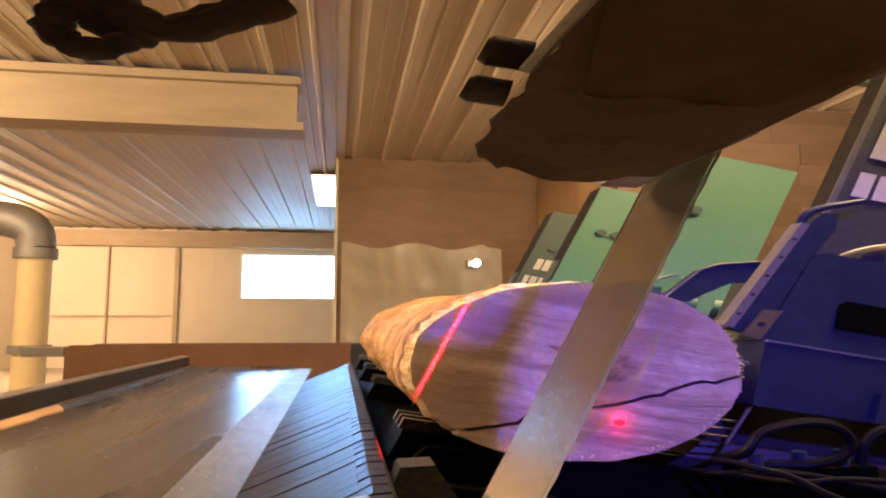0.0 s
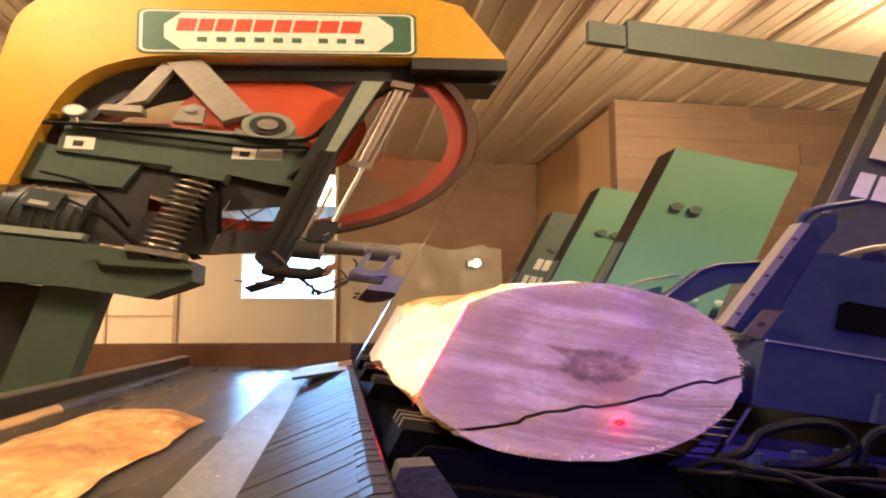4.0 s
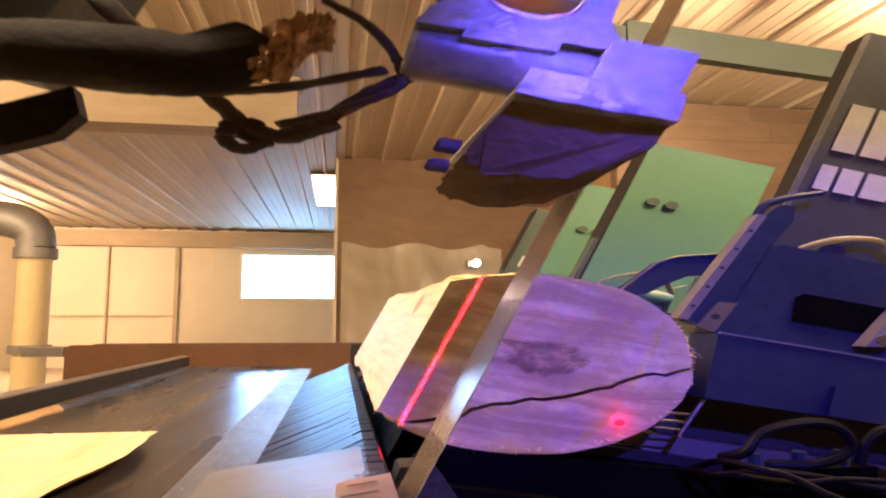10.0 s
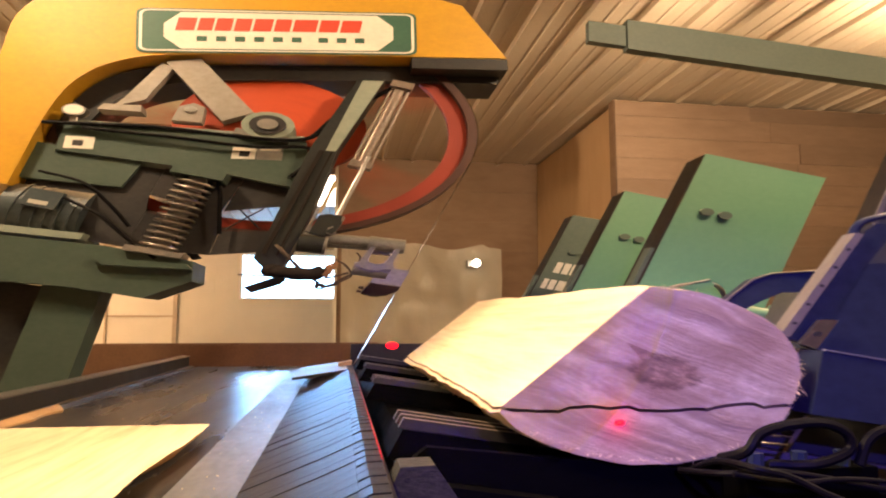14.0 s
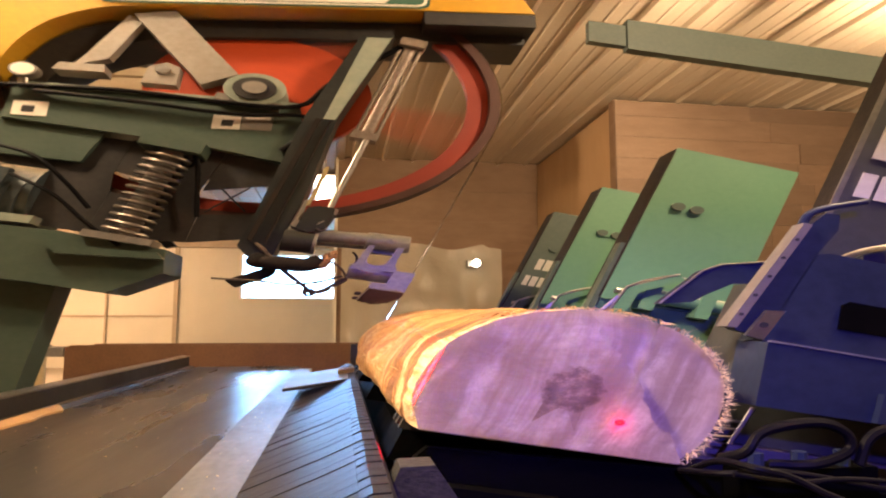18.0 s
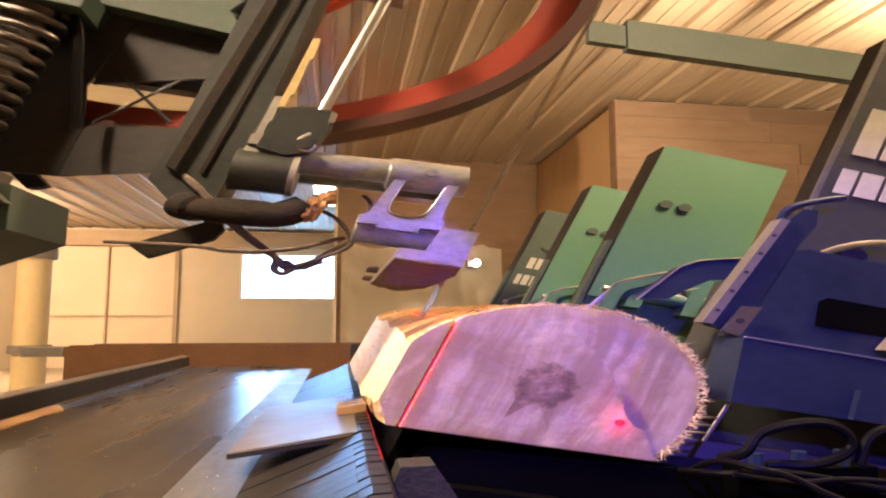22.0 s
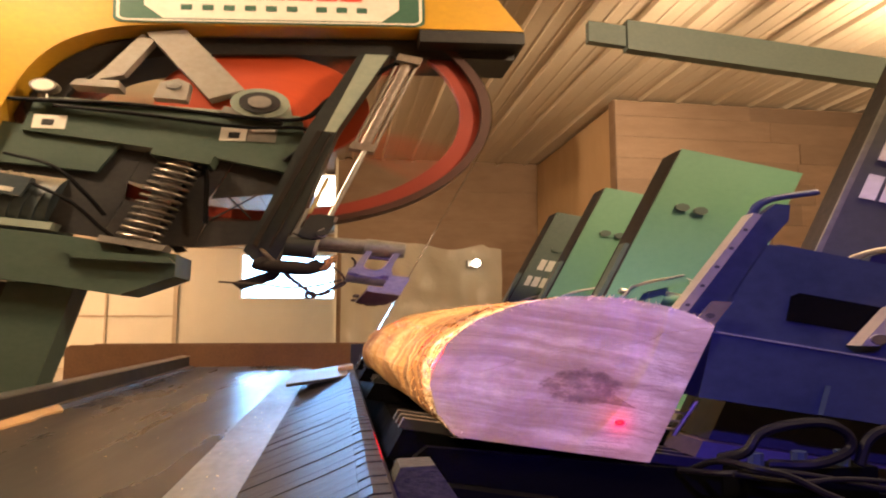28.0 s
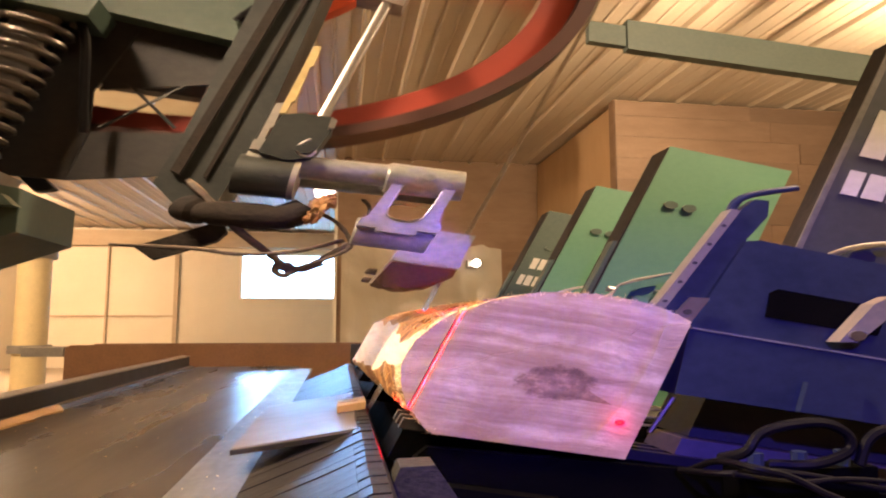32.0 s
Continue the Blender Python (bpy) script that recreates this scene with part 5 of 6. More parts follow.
    for dx in (-0.023, 0.023):
        part("tie_rod", sweep(B(), [(-0.288 + dx, -0.15, 1.32), (-0.27 + dx, -0.15, 0.89)], 0.005, 8), M_ALU, t, smooth=True)
    for b in (1.315, 0.89):
        part("cylinder_head", soften(box(B(), -0.317 + (1.315 - b) * 0.04, -0.258 + (1.315 - b) * 0.04, -0.18, -0.12, b - 0.012, b + 0.02), 0.004, 1), M_ALU, t)
    # spring column, motor and lower frame
    coil = []
    for k in range(0, 12 * 16 + 1):
        p = 2 * math.pi * k / 16
        b = 0.69 - 0.34 * k / 192
        coil.append((-0.612 - (b - 0.35) * 0.04 + 0.043 * math.cos(p), -0.14 + 0.043 * math.sin(p), b))
    part("spring", sweep(B(), coil, 0.0078, 8), M_COIL, t, "oily steel coil spring", smooth=True)
    part("spring_rod", sweep(B(), [(-0.626, -0.14, 0.72), (-0.611, -0.14, 0.32)], 0.026, 12), M_DULL, t, smooth=True)
    part("spring_cap", soften(box(B(), -0.69, -0.56, -0.20, -0.08, 0.695, 0.735), 0.006, 1), M_DARKGREEN, t)
    part("spring_seat", soften(box(B(), -0.68, -0.54, -0.20, -0.08, 0.315, 0.34), 0.006, 1), M_DULL, t)
    mo = part("motor", sweep(B(), [(-1.02, -0.04, 0.44), (-0.83, -0.04, 0.455)], [0.105, 0.105], 24), M_BLUEBOX, t, "dark dusty motor", smooth=True)
    for k in range(6):
        part("fin", sweep(B(), [(-0.99 + k * 0.027, -0.04, 0.443), (-0.982 + k * 0.027, -0.04, 0.443)], 0.112, 24), M_BLUEBOX, mo)
    part("junction_box", soften(box(B(), -0.965, -0.885, -0.17, -0.135, 0.44, 0.52), 0.006), M_BLUEBOX, mo)
    part("junction_label", box(B(), -0.95, -0.905, -0.1725, -0.1705, 0.452, 0.47), M_LETTER, mo)
    part("motor_base", soften(prism(B(), [(-1.06, 0.33), (-0.79, 0.36), (-0.79, 0.33), (-1.06, 0.30)], -0.16, 0.08), 0.004, 1), M_TEAL, t)
    part("lower_frame", soften(prism(B(), [(-1.10, 0.28), (-0.73, 0.32), (-0.515, 0.315), (-0.49, 0.225), (-0.575, 0.118), (-0.73, 0.118), (-0.90, 0.10), (-1.10, 0.05)], -0.16, 0.14), 0.008, 1), M_DARKGREEN, t, "dark green lower frame")
    part("scoop", soften(prism(B(), [(-0.735, 0.265), (-0.52, 0.295), (-0.50, 0.275), (-0.70, 0.235)], -0.20, -0.161), 0.004, 1), M_DARKGREEN, t)
    part("tie_bar", soften(prism(B(), [(-0.80, 0.60), (-0.78, 0.615), (-0.52, 0.345), (-0.54, 0.33)], -0.01, 0.02), 0.003, 1), M_BLACK, t)
    for poly in ([(-0.98, 0.70), (-0.725, 0.72), (-0.72, 0.58), (-0.704, 0.512), (-0.70, 0.335), (-0.98, 0.33)],
                 [(-0.7195, 0.59), (-0.7245, 0.725), (-0.531, 0.75), (-0.535, 0.57), (-0.51, 0.48), (-0.50, 0.36), (-0.639, 0.335), (-0.645, 0.50), (-0.662, 0.582)],
                 [(-0.53, 0.75), (-0.40, 0.78), (-0.37, 0.66), (-0.424, 0.632), (-0.53, 0.575)],
                 [(-0.508, 0.478), (-0.388, 0.518), (-0.35, 0.52), (-0.33, 0.44), (-0.499, 0.36)],
                 [(-0.703, 0.510), (-0.646, 0.498), (-0.64, 0.335), (-0.699, 0.335)]):
        part("rear_guard", prism(B(), poly, -0.075, -0.068), M_BLACK, t, "dark guard plate")
    part("rear_housing", soften(prism(B(), [(-1.02, 0.64), (-0.40, 0.70), (-0.40, 1.02), (-1.02, 0.95)], 0.24, 0.29), 0.006, 1), M_BLACK, t, "dark rear housing")
    for p, q in (((-0.50, 0.60), (-0.42, 0.52)), ((-0.44, 0.62), (-0.50, 0.49))):
        part("brace_wire", sweep(B(), [(p[0], -0.08, p[1]), (q[0], -0.08, q[1])], 0.003, 6), M_BLACK, t)
    part("leg", soften(prism(B(), [(-0.82, 0.11), (-0.685, 0.13), (-0.62, -0.36), (-0.76, -0.40)], -0.08, 0.08), 0.006, 1), M_DARKGREEN, t, "dark green leg")
    part("leg_cover", soften(prism(B(), [(-1.25, 0.10), (-0.825, 0.10), (-0.765, -0.40), (-1.2, -0.52)], -0.02, 0.08), 0.006, 1), M_BLACK, t)
    part("side_box", soften(box(B(), -1.06, -0.955, -0.2, -0.165, 0.14, 0.25), 0.006, 1), M_PANEL, t, "cream side box")
    # cables and hoses
    for pts, r, m in (
        ([(-1.25, -0.15, 0.77), (-1.0, -0.15, 0.835), (-0.80, -0.16, 0.89), (-0.60, -0.16, 0.92), (-0.44, -0.16, 0.965), (-0.40, -0.15, 1.10), (-0.31, -0.15, 1.30)], 0.009, M_RUBBER),
        ([(-0.95, -0.15, 0.83), (-0.75, -0.155, 0.86), (-0.55, -0.155, 0.885), (-0.42, -0.15, 0.93), (-0.40, -0.14, 0.86), (-0.42, -0.13, 0.78)], 0.008, M_RUBBER),
        ([(-0.60, -0.14, 0.74), (-0.56, -0.15, 0.66), (-0.53, -0.14, 0.56), (-0.50, -0.13, 0.46)], 0.006, M_RUBBER),
        ([(-0.88, -0.17, 0.50), (-0.78, -0.18, 0.45), (-0.68, -0.18, 0.36), (-0.60, -0.17, 0.30)], 0.006, M_RUBBER),
        ([(-0.97, -0.17, 0.60), (-0.86, -0.18, 0.58), (-0.77, -0.18, 0.50), (-0.70, -0.17, 0.42)], 0.006, M_RUBBER)):
        part("cable", sweep(B(), bowed(pts), r, 8), m, t, "black cable", smooth=True)
    part("chute", sweep(B(), bowed([(-0.330, -0.17, 0.334), (-0.318, -0.18, 0.331), (-0.30, -0.19, 0.330), (-0.255, -0.20, 0.336), (-0.226, -0.20, 0.343), (-0.204, -0.20, 0.374)], 4),
                        [0.030, 0.031, 0.031, 0.0305, 0.030, 0.030, 0.0235, 0.025, 0.0265, 0.0275, 0.028, 0.0285, 0.0285, 0.028, 0.0275, 0.027, 0.0262, 0.0255, 0.0245, 0.0235, 0.022], 18), M_CHUTE, t, "dark sawdust-caked chute arm", smooth=True)
    part("chute_stay", soften(prism(B(), [(-0.372, 0.236), (-0.362, 0.250), (-0.296, 0.328), (-0.284, 0.302), (-0.289, 0.278), (-0.345, 0.216)], -0.11, -0.085), 0.004, 1), M_CHUTE, t, "dark flat stay bar")
    for k, (dx, dy, dz, sx, sy, sz) in enumerate(((0.0, 0.0, 0.0, 0.0120, 0.024, 0.030), (0.006, 0.01, 0.022, 0.0085, 0.02, 0.018), (-0.005, -0.008, -0.020, 0.0065, 0.016, 0.014))):
        clump = B()
        bmesh.ops.create_icosphere(clump, subdivisions=4, radius=1.0)
        for v in clump.verts:
            q = v.co + Vector((3.1 * k, 0, 0))
            r = 1 + 0.50 * noise.noise(q * 1.7) + 0.34 * noise.noise(q * 4.5) + 0.22 * noise.noise(q * 11) + 0.10 * noise.noise(q * 24)
            v.co = Vector((-0.193 + dx + sx * r * v.co.x, -0.20 + dy + sy * r * v.co.y, 0.374 + dz + sz * r * v.co.z))
        part("sawdust_clump", clump, M_CLUMP, t, "caked orange-brown sawdust on the chute end")
    # low deflector that rides over the slide plate
    df = B()
    prism(df, [(-0.128, -0.118), (-0.018, -0.050), (-0.009, -0.052), (-0.009, -0.059), (-0.018, -0.057), (-0.126, -0.124)], -0.32, 0.36)
    part("deflector", df, M_DUSTY, t, "dusty grey deflector plate over the slide")
    wb = part("wear_block", soften(prism(B(), [(-0.037, -0.0585), (-0.007, -0.0405), (-0.011, -0.024), (-0.041, -0.043)], -0.07, 0.05), 0.002, 1), M_PLY, t, "pale wooden wear block")
    for k in range(3):
        part("kerf", prism(B(), [(-0.040 + 0.004 * k, -0.0388 + 0.0024 * k), (-0.020, -0.0268), (-0.0204, -0.0262), (-0.0404 + 0.004 * k, -0.0382 + 0.0024 * k)], -0.04 + 0.045 * k, -0.034 + 0.045 * k), M_RUST, wb)
    # front-edge shadow of the deflector, made as a black strip
    part("deflector_shadow", soften(prism(B(), [(-0.128, -0.119), (-0.009, -0.050), (-0.009, -0.061), (-0.125, -0.128)], -0.328, -0.321), 0.002, 1), M_BLACK, t, "black strip for the shadow at the front edge")
    return t, w


HEAD, WHEEL = saw_head()


def guide_arm():
    """The blade guide on its arm; it climbs and sinks along the mast."""
    g = new("guide_arm")
    g.parent = HEAD
    tagged(g, "dark dusty steel blade guide on a round arm")
    return g


GUIDE = guide_arm()


def guide_parts(g):
    part("arm_tube", sweep(B(), [(-0.30, -0.20, 0.548), (-0.14, -0.20, 0.574)], 0.025, 20), M_GUIDE, g, "round steel arm", smooth=True)
    part("brace_tube", sweep(B(), [(-0.30, -0.13, 0.532), (-0.135, -0.13, 0.559)], 0.0165, 18), M_GUIDE, g, "thin brace tube", smooth=True)
    col = part("arm_collar", sweep(B(), [(-0.302, -0.20, 0.519), (-0.234, -0.20, 0.528)], 0.044, 24), M_MAST, g, "dark oily arm collar", smooth=True)
    part("collar_ring", sweep(B(), [(-0.240, -0.20, 0.527), (-0.233, -0.20, 0.528)], 0.0455, 24), M_DULL, col, "worn bright rim", smooth=True)
    for a in (-0.262, -0.250):
        part("grub_screw", sweep(B(), [(a, -0.2450, 0.5235 + 0.1 * (a + 0.25)), (a, -0.2410, 0.5235 + 0.1 * (a + 0.25))], 0.0035, 10), M_BLACK, col, "", smooth=True)
    sl = part("sleeve", sweep(B(), [(-0.140, -0.20, 0.570), (-0.137, -0.20, 0.5705), (-0.050, -0.20, 0.5805), (-0.0475, -0.20, 0.581)], [0.031, 0.034, 0.034, 0.032], 28), M_GUIDE, g, "split clamp sleeve", smooth=True)
    part("bolt", sweep(B(), [(-0.092, -0.238, 0.580), (-0.092, -0.228, 0.580)], 0.008, 12), M_GUIDE, sl, "", smooth=True)
    part("sleeve_block", soften(prism(B(), [(-0.135, 0.566), (-0.062, 0.574), (-0.058, 0.538), (-0.128, 0.528)], -0.17, -0.11), 0.006, 1), M_GUIDE, g)
    # the open frame between the sleeve and the lower body: two flared posts
    for x, z, lean in ((-0.1245, 0.4635, 0.003), (-0.0620, 0.4725, 0.001)):
        post = prism(B(), [(x - 0.0065 + lean, z + 0.088), (x + 0.0075 + lean, z + 0.090), (x + 0.0070, z + 0.040), (x + 0.0095, z + 0.016), (x + 0.0165, z + 0.004),
                           (x + 0.0160, z - 0.010), (x - 0.0165, z - 0.014), (x - 0.0150, z + 0.002), (x - 0.0090, z + 0.014), (x - 0.0070, z + 0.040)], -0.232, -0.165)
        part("post", soften(post, 0.004, 2), M_GUIDE, g, "welded frame post")
    part("frame_web", soften(prism(B(), [(-0.1175, 0.492), (-0.109, 0.4795), (-0.090, 0.4765), (-0.079, 0.4830), (-0.0700, 0.497), (-0.0700, 0.450), (-0.1175, 0.445)], -0.2315, -0.175), 0.002, 1), M_GUIDE, g, "welded web between the posts")
    seam = bowed([(-0.1155, -0.2325, 0.545), (-0.1160, -0.2325, 0.495), (-0.109, -0.2325, 0.4800), (-0.090, -0.2325, 0.4770), (-0.079, -0.2325, 0.4835), (-0.0715, -0.2325, 0.497), (-0.0680, -0.2325, 0.555)], 5)
    # wire draws both the wear and the highlight along the inner edge
    part("bright_edge", sweep(B(), seam, 0.0012, 6), M_STEEL, g, "bright wire for the worn, highlighted inner edge", smooth=True)
    bd = part("guide_body", sweep(B(), [(-0.141, -0.19, 0.444), (-0.137, -0.19, 0.4445), (-0.048, -0.19, 0.4505)], [0.028, 0.0315, 0.0315], 28), M_GUIDE, g, "round guide body", smooth=True)
    part("set_screw", sweep(B(), [(-0.0975, -0.2235, 0.452), (-0.0975, -0.218, 0.452)], 0.0085, 16), M_DULL, bd, "worn set screw", smooth=True)
    # black six-sided disc drawn for the shaded socket
    part("set_screw_socket", sweep(B(), [(-0.0975, -0.2245, 0.452), (-0.0975, -0.2236, 0.452)], 0.005, 6), M_BLACK, bd)
    part("guide_block", soften(prism(B(), [(-0.0475, 0.467), (-0.003, 0.470), (-0.004, 0.405), (-0.050, 0.405)], -0.245, -0.06), 0.004, 2), M_GUIDE, g, "square guide block")
    part("blade_shoe", soften(prism(B(), [(-0.030, 0.41), (-0.004, 0.41), (-0.004, 0.37), (-0.022, 0.365)], -0.12, 0.05), 0.003, 1), M_GUIDE, g, "worn shoe against the blade")
    lip = prism(B(), [(-0.080, 0.407), (-0.006, 0.4126), (-0.004, 0.388), (-0.079, 0.384)], -0.285, -0.12)
    bmesh.ops.subdivide_edges(lip, edges=lip.edges[:], cuts=7, use_grid_fill=True)
    for v in lip.verts:
        v.co += Vector((noise.noise(v.co * 70), noise.noise(v.co * 90), noise.noise(v.co * 80 + Vector((4, 1, 0))))) * (0.0022 if v.co.z < 0.393 else 0.0008)
    part("lip_bar", lip, M_GUIDE, g, "ragged steel lip bar")
    shoe = B()
    prism(shoe, [(-0.078, 0.388), (-0.005, 0.391), (-0.004, 0.372), (-0.020, 0.350), (-0.040, 0.338), (-0.062, 0.334), (-0.086, 0.338)], -0.272, -0.06)
    for v in shoe.verts:
        if v.co.y < -0.1:
            v.co.y += (0.389 - v.co.z) * 1.1
    bmesh.ops.subdivide_edges(shoe, edges=shoe.edges[:], cuts=9, use_grid_fill=True)
    for v in shoe.verts:
        w = 0.0012 + 0.0050 * max(0.0, 0.362 - v.co.z) / 0.03
        v.co += Vector((noise.noise(v.co * 90), noise.noise(v.co * 110 + Vector((5, 0, 0))), noise.noise(v.co * 80 + Vector((0, 9, 0))))) * w
    part("guide_shoe", shoe, M_SHOE, g, "dark caked guide shoe")
    # thin bright rod down the left edge of the shoe
    part("shoe_edge", sweep(B(), [(-0.0795, -0.278, 0.388), (-0.0845, -0.245, 0.360), (-0.0885, -0.215, 0.336)], 0.0018, 6), M_STEEL, g, "thin bright line along the edge", smooth=True)
    part("side_bolt", sweep(B(), [(-0.101, -0.165, 0.364), (-0.099, -0.165, 0.364), (-0.088, -0.165, 0.365)], [0.0055, 0.0075, 0.0075], 16), M_HOSE, g, "", smooth=True)
    part("side_bolt", sweep(B(), [(-0.100, -0.16, 0.345), (-0.098, -0.16, 0.345), (-0.088, -0.16, 0.346)], [0.005, 0.0068, 0.0068], 16), M_HOSE, g, "", smooth=True)
    # clevis block on the mast with its hooked pin, and the worn rail beside it
    cl = part("clevis", soften(prism(B(), [(-0.290, 0.655), (-0.270, 0.667), (-0.234, 0.670), (-0.228, 0.640), (-0.2315, 0.575), (-0.256, 0.560), (-0.290, 0.566)], -0.235, -0.19), 0.005, 2), M_MAST, g, "dark pinned clevis block")
    part("pin", sweep(B(), [(-0.243, -0.25, 0.587), (-0.243, -0.19, 0.587)], 0.010, 14), M_MAST, cl, smooth=True)
    hook = bowed([(-0.243, -0.243, 0.612), (-0.250, -0.246, 0.596), (-0.247, -0.246, 0.578), (-0.234, -0.246, 0.574), (-0.229, -0.244, 0.588)], 5)
    part("pin_clip", sweep(B(), hook, 0.0022, 7), M_STEEL, cl, "bright wire clip", smooth=True)
    part("clevis_cheek", soften(prism(B(), [(-0.236, 0.668), (-0.228, 0.664), (-0.226, 0.646), (-0.232, 0.642)], -0.242, -0.2355), 0.001, 1), M_STEEL, cl, "bright worn corner")
    part("piston_rod", sweep(B(), [(-0.2485, -0.205, 0.665), (-0.262, -0.17, 0.98)], 0.0075, 12), M_STEEL, g, "chromed piston rod", smooth=True)
    for z0, z1, m, tag in ((0.600, 0.690, M_DULL, "worn pale rail"), (0.665, 0.760, M_RAIL, "yellowed worn rail"), (0.750, 0.832, M_RAIL, "yellowed worn rail")):
        k = (z0 - 0.6) * 0.05
        off = 0.008 if z0 > 0.62 else 0.0
        part("mast_rail", soften(prism(B(), [(-0.3035 - k + off, z0), (-0.2955 - k + off, z0 + 0.004), (-0.2975 - k + off, z0 + 0.03), (-0.2945 - k + off, z0 + 0.034), (-0.3000 - k + off, z1), (-0.3080 - k + off, z1 - 0.004)], -0.205, -0.190), 0.0015, 1), m, g, tag)
    part("pin_lug", soften(prism(B(), [(-0.302, 0.572), (-0.285, 0.575), (-0.286, 0.595), (-0.296, 0.602), (-0.304, 0.592)], -0.225, -0.19), 0.003, 1), M_DULL, g)
    # hoses that hang from the guide, tied in a knot
    for pts, r, tag in (([(-0.352, -0.180, 0.492), (-0.325, -0.198, 0.466), (-0.262, -0.20, 0.401), (-0.206, -0.17, 0.356), (-0.188, -0.16, 0.338), (-0.166, -0.16, 0.358), (-0.142, -0.18, 0.402), (-0.128, -0.17, 0.43)], 0.0056, "sawdust-caked black hose"),
                        ([(-0.40, -0.10, 0.335), (-0.295, -0.18, 0.350), (-0.262, -0.19, 0.350), (-0.225, -0.19, 0.360), (-0.184, -0.19, 0.382), (-0.146, -0.18, 0.420)], 0.0040, "dusty black hose"),
                        ([(-0.192, -0.19, 0.470), (-0.165, -0.19, 0.455), (-0.142, -0.19, 0.428), (-0.134, -0.19, 0.404), (-0.150, -0.19, 0.375), (-0.176, -0.195, 0.345)], 0.0032, "thin black hose"),
                        ([(-0.152, -0.16, 0.520), (-0.140, -0.17, 0.505), (-0.134, -0.175, 0.485), (-0.135, -0.18, 0.462)], 0.0028, "thin dusty hose"),
                        ([(-0.202, -0.165, 0.348), (-0.199, -0.168, 0.330), (-0.188, -0.168, 0.324), (-0.180, -0.165, 0.336)], 0.0048, "tied hose end"),
                        ([(-0.196, -0.165, 0.350), (-0.175, -0.165, 0.341), (-0.155, -0.165, 0.366)], 0.0062, "tied hose end")):
        path = bowed(pts, 8)
        rnd = random.Random(len(path))
        part("hose", sweep(B(), path, [r * rnd.uniform(0.85, 1.22) for _ in path], 9), M_HOSE, g, tag, smooth=True)


guide_parts(GUIDE)

# ---- what moves ----
HEAD_ROWS = (
    (0.0, 0.48), (0.3, 0.49), (0.5, 0.535), (0.7, 0.62), (1.0, 0.80), (1.5, 1.14), (2.0, 1.50), (2.5, 1.93), (3.0, 2.43), (3.5, 2.98),
    (4.1, 3.45), (5.0, 3.62), (5.5, 3.60), (6.0, 3.32), (6.5, 2.91), (7.0, 2.49), (7.5, 2.09), (8.0, 1.72), (8.5, 1.39), (9.0, 1.04), (9.2, 0.88), (9.5, 0.70),
    (9.7, 0.68), (10.0, 0.80), (10.5, 0.96), (11.0, 1.21), (11.5, 1.49), (12.0, 1.84), (12.5, 2.25), (13.0, 2.74), (13.5, 3.29), (13.8, 3.38),
    (14.5, 3.39), (16.5, 3.39), (17.0, 3.39), (17.5, 3.28), (18.0, 2.88), (18.5, 2.47), (19.0, 2.06), (19.5, 1.66), (20.0, 1.15), (20.4, 0.88),
    (20.6, 0.80), (20.8, 0.80), (21.0, 0.86), (21.5, 1.25), (22.0, 1.64), (22.5, 1.98), (23.0, 2.36), (23.5, 2.78), (24.0, 3.31), (24.5, 3.52),
    (25.0, 3.50), (25.5, 3.50), (27.0, 3.50), (27.5, 3.42), (28.0, 3.06), (28.5, 2.62), (29.0, 2.18), (29.5, 1.72), (30.0, 1.27), (30.5, 0.92), (30.75, 0.90), (31.0, 0.98),
    (31.5, 1.30), (32.0, 1.68))
GUIDE_ROWS = ((0.0, -0.08), (3.5, -0.08), (5.5, -0.04), (8.5, -0.04), (9.5, -0.04), (13.0, -0.04), (14.5, -0.05), (16.5, -0.095), (32.0, -0.10))
# slide of the knees along the bed
SLIDE = (
    (0.0, 0.025), (3.5, 0.025), (4.2, 0.025), (4.9, 0.0), (5.5, 0.0), (9.1, 0.0), (9.4, -0.024), (13.3, -0.025), (13.5, -0.018), (13.75, 0.03), (14.0, 0.087), (14.5, 0.175), (14.9, 0.18),
    (15.8, 0.06), (16.5, 0.030), (17.0, 0.028), (20.2, 0.028), (20.5, 0.008), (20.7, 0.003), (24.1, 0.002), (24.5, 0.043), (25.0, 0.125), (25.5, 0.116), (26.4, 0.08),
    (27.2, 0.038), (27.5, 0.036), (30.4, 0.036), (30.7, 0.014), (32.0, 0.012))
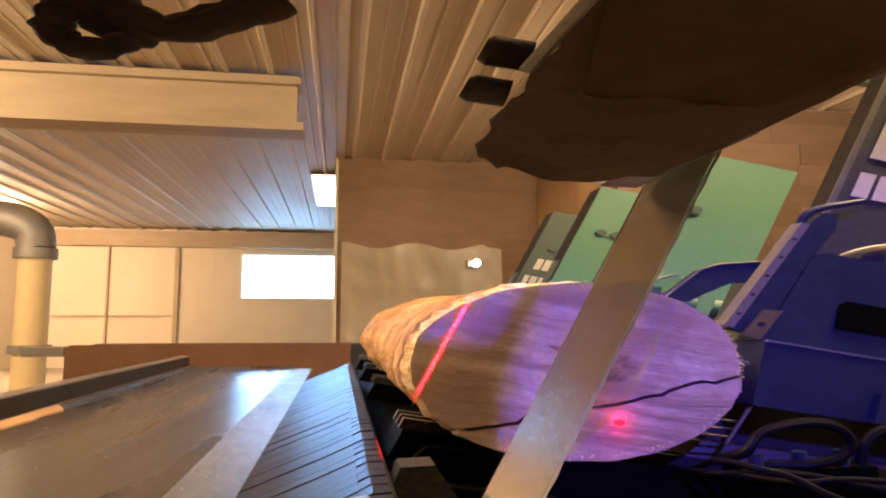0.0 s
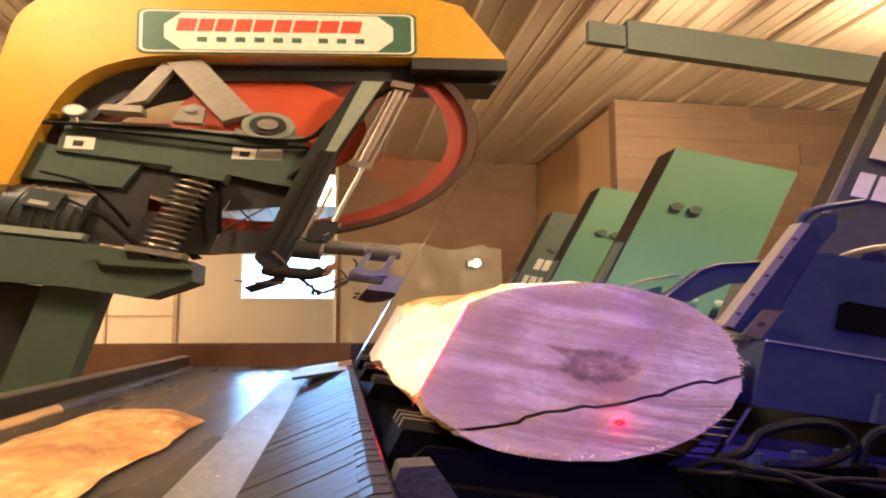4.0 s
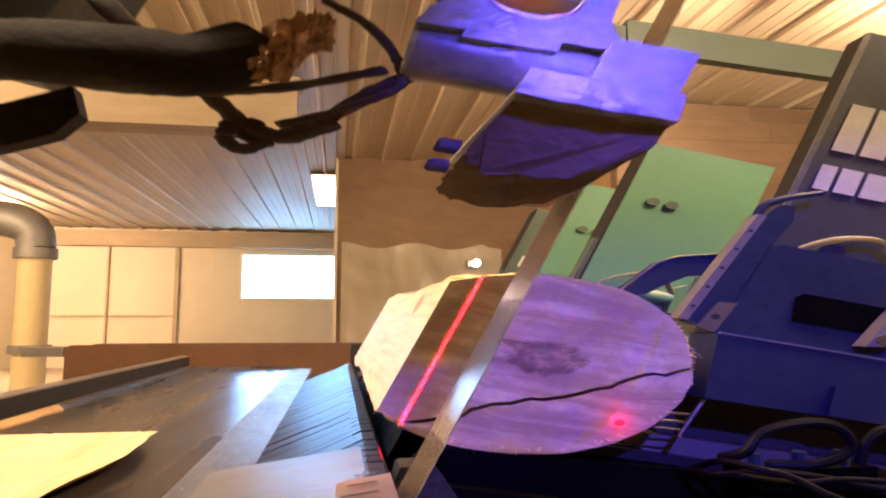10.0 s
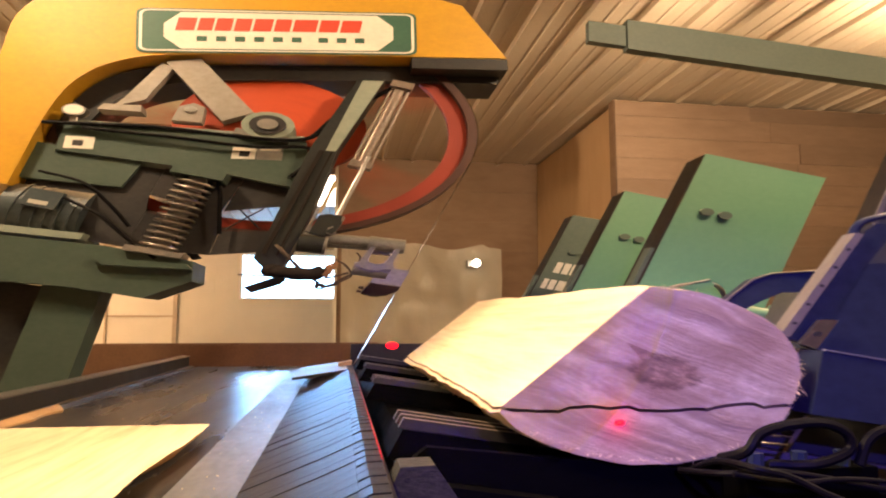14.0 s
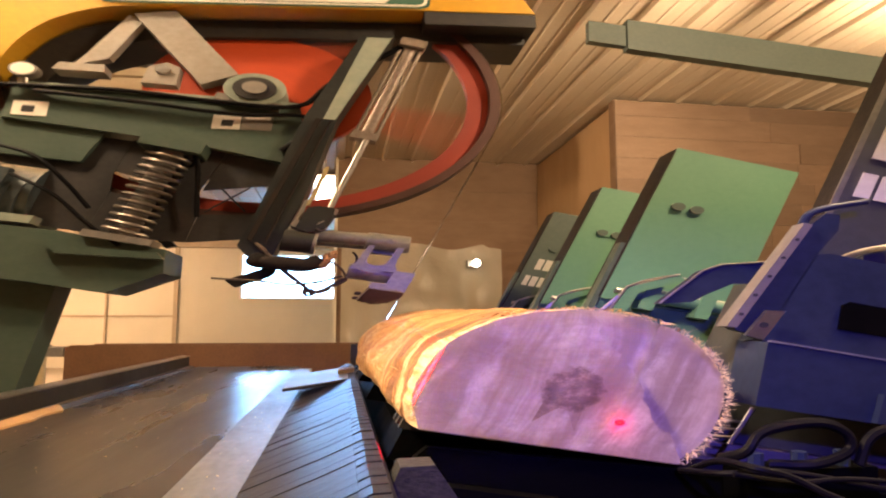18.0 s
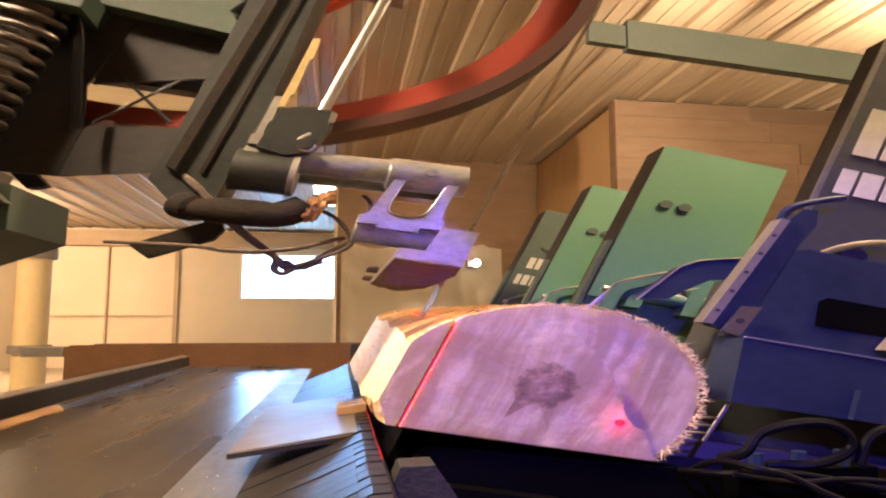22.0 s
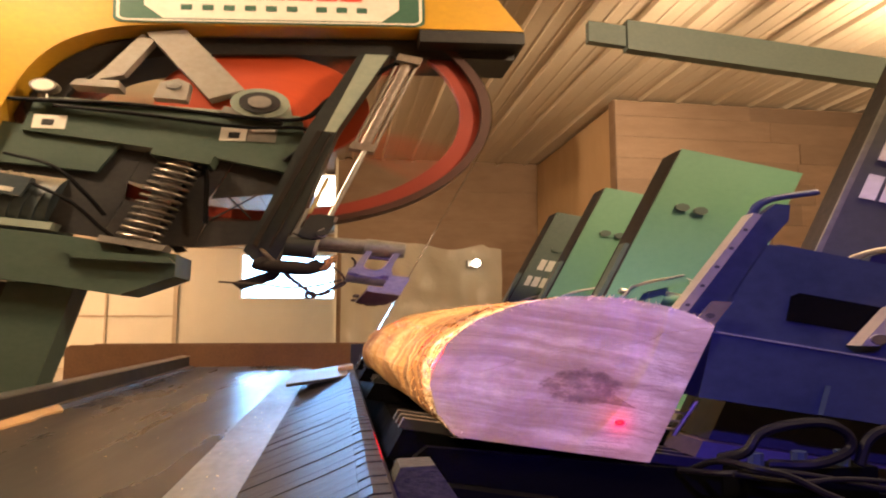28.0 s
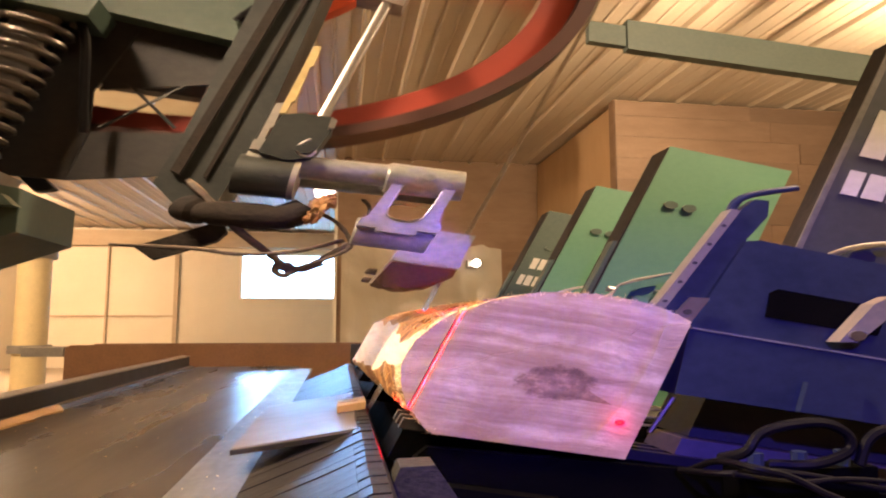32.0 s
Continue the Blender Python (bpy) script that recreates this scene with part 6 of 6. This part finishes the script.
# heart of the log on the bed, and its turn
LOG_ROWS = (
    (0.0, 0.142, 0.138, 0), (4.2, 0.142, 0.138, 0), (4.9, 0.117, 0.138, 0), (9.1, 0.117, 0.138, 0), (9.4, 0.092, 0.138, 0), (13.3, 0.092, 0.138, 0),
    (13.5, 0.098, 0.138, 2), (13.75, 0.145, 0.138, 8), (14.0, 0.205, 0.146, 18), (14.2, 0.255, 0.136, 24), (14.3, 0.275, 0.130, 14), (14.4, 0.292, 0.105, -35), (14.5, 0.305, 0.095, -86),
    (14.9, 0.30, 0.090, -90), (15.8, 0.164, 0.090, -90), (16.5, 0.134, 0.090, -90), (17.0, 0.132, 0.090, -90), (20.2, 0.132, 0.090, -90), (20.5, 0.112, 0.090, -90), (20.7, 0.107, 0.090, -90),
    (24.1, 0.106, 0.090, -90), (24.5, 0.147, 0.090, -90), (24.8, 0.195, 0.100, -96), (25.0, 0.215, 0.125, -115), (25.1, 0.225, 0.125, -145), (25.2, 0.232, 0.108, -177), (25.3, 0.232, 0.100, -180),
    (25.5, 0.228, 0.100, -180), (26.4, 0.186, 0.100, -180), (27.2, 0.144, 0.100, -180), (27.5, 0.142, 0.100, -180), (30.4, 0.142, 0.100, -180), (30.7, 0.120, 0.100, -180), (32.0, 0.118, 0.100, -180))
CUT_START = {0: 1.42, 2: 10.82, 4: 21.32, 6: 31.22}         # passes that enter at the near end
KERF = 0.0035
FREE = (3.42, 9.03, 13.12, 20.12, 23.62, 30.12, 99.0)      # when each board comes off


def heart_at(t):
    for p, q in zip(LOG_ROWS, LOG_ROWS[1:]):
        if p[0] <= t <= q[0]:
            k = (t - p[0]) / (q[0] - p[0])
            return [p[i] + (q[i] - p[i]) * k for i in (1, 2, 3)]
    return LOG_ROWS[-1][1:]


def ride(t, a, b):
    x, z = spot(a, b)
    return (t, pose(x, LOG_YM, z))


def motions():
    walk(HEAD, [(t, pose(OX, y, OZ)) for t, y in HEAD_ROWS])
    walk(GUIDE, [(t, pose(d * ST, 0, d * CT)) for t, d in GUIDE_ROWS])
    spin = [(k / FPS, pose(WC[0] * CT + WC[1] * ST, 0.0, -WC[0] * ST + WC[1] * CT, 0, (k * 61.0) % 360, 0)) for k in range(32 * FPS + 1)]
    walk(WHEEL, spin)
    # the near dog reaches further in for the squared log
    reach = ((0.0, 0.0), (25.5, 0.0), (27.2, -0.066), (32.0, -0.066))
    walk(DOG, [(t, pose(OX + S * (u + np.interp(t, *zip(*reach))) * CT, 1.15, OZ - (u + np.interp(t, *zip(*reach))) * ST)) for t, u in SLIDE])
    walk(DOG_ARM, [(t, pose(-d * ST, 0, -d * CT)) for t, d in ((0.0, 0.0), (25.5, 0.0), (27.2, 0.22), (32.0, 0.22))])
    for k in KNEES:
        y = k.location.y
        walk(k, [(t, pose(OX + S * u * CT, y, OZ - u * ST)) for t, u in SLIDE])
    walk(LOG, [ride(t, a, b) for t, a, b, r in LOG_ROWS])
    walk(LOG_BODY, [(t, pose(0, 0, 0, 0, TILT + r, 0)) for t, a, b, r in LOG_ROWS])
    # the split gapes at first, slips back as the log is turned, and closes with the second turn
    times, gapes, slips = (0.0, 14.2, 14.5, 25.0, 25.3, 32.0), (0.0055, 0.0055, 0.0006, 0.0006, 0.0008, 0.0008), (0.001, 0.001, 0.028, 0.028, 0.001, 0.001)

    def slipped(t):
        return Matrix.Translation(SPLIT_SIDE * float(np.interp(t, times, gapes)) + Vector((0, float(np.interp(t, times, slips)), 0)))

    walk(LOG_SPLIT, [(t, pose(0, 0, 0, 0, TILT + r, 0) @ slipped(t)) for t, a, b, r in LOG_ROWS])
    for i, (t, body, loose) in enumerate(BOARDS):
        off = FREE[i]
        rows = [r for r in LOG_ROWS if r[0] < off]
        go, turn = [ride(q[0], q[1], q[2]) for q in rows], [(q[0], TILT + q[3]) for q in rows]
        cut = CUT_START.get(i)
        if cut:
            a, b, r = heart_at(cut)
            rows = [q for q in rows if q[0] < cut]
            go, turn = [ride(q[0], q[1], q[2]) for q in rows], [(q[0], TILT + q[3]) for q in rows]
            for q, gap in ((cut, 0.0), (cut + 0.2, KERF), (min(off, 32.0) - 0.05, KERF)):
                go.append(ride(q, a - gap, b))
                turn.append((q, TILT + r))
        if off < 40:
            a, b, r = heart_at(off)
            a -= KERF if cut else 0.0
            x, z = spot(a, b)
            side = (0, -90, -180)[0 if i < 3 else 1 if i < 5 else 2]
            # offset of the board from the heart, so that it turns about itself
            d = ((CUTS[0] - 0.012, CUTS[0] + 0.012, CUTS[1] + 0.012, CUTS_B[0] + 0.008, CUTS_B[1] + 0.013, CUTS_C[0] + 0.006, 0)[i])
            out = abs(d)
            go.append((off, pose(x, LOG_YM, z)))
            turn.append((off, TILT + side))
            rest = -0.67 if i == 1 else -0.78 if i == 5 else -0.60
            for dt, cx, cz, lean, run in ((0.08, -0.02, 1.13, 20, 0.02), (0.17, -0.10, 1.06, 52, 0.16), (0.26, -0.26, 1.0, 88, 0.36), (0.36, -0.46, 0.975, 104, 0.51), (0.5, rest, 0.97, 106.6, 0.54),
                                          (0.68, rest, 0.97, 106.6, 0.66), (0.88, rest, 0.97, 106.6, 0.83), (1.25, rest, 0.97, 106.6, 1.30)):
                if i == 5:
                    run *= 1.0 if dt < 0.3 else 1.2 if dt < 0.4 else 1.4       # thrown on faster than the rest
                if i in (0, 3, 5):
                    lean = -lean * 73.4 / 106.6        # a slab slides off foot first and lies bark up
                ang = radians(TILT - lean)
                # the board's middle lies at -out along its own axis
                bx, bz = -out * math.cos(ang), out * math.sin(ang)
                go.append((off + dt, pose(cx - S * bx, LOG_YM - run, cz - bz)))
                turn.append((off + dt, TILT + side - lean))
            # on along the belt, out behind the eye
            far = LOG_YM + 2.0 + 0.35 * i
            for run in (far, far):
                tt = off + 1.25 + (run - 1.30) / 1.45 if go[-1][0] < off + 1.3 else 32.0
                if go[-1][0] < tt <= 32.0:
                    go.append((tt, pose(rest, LOG_YM - run, cz - bz)))
                    turn.append((tt, TILT + side - lean))
            if go[-1][0] < 32.0:
                go.append((32.0, pose(rest, LOG_YM - 1.30 - 1.45 * (30.75 - off), cz - bz)))
                turn.append((32.0, TILT + side - lean))
        walk(t, go)
        walk(body, [(q, pose(0, 0, 0, 0, r, 0)) for q, r in turn])
        if loose:
            walk(loose, [(q, pose(0, 0, 0, 0, r, 0) @ slipped(q)) for q, r in turn])


motions()
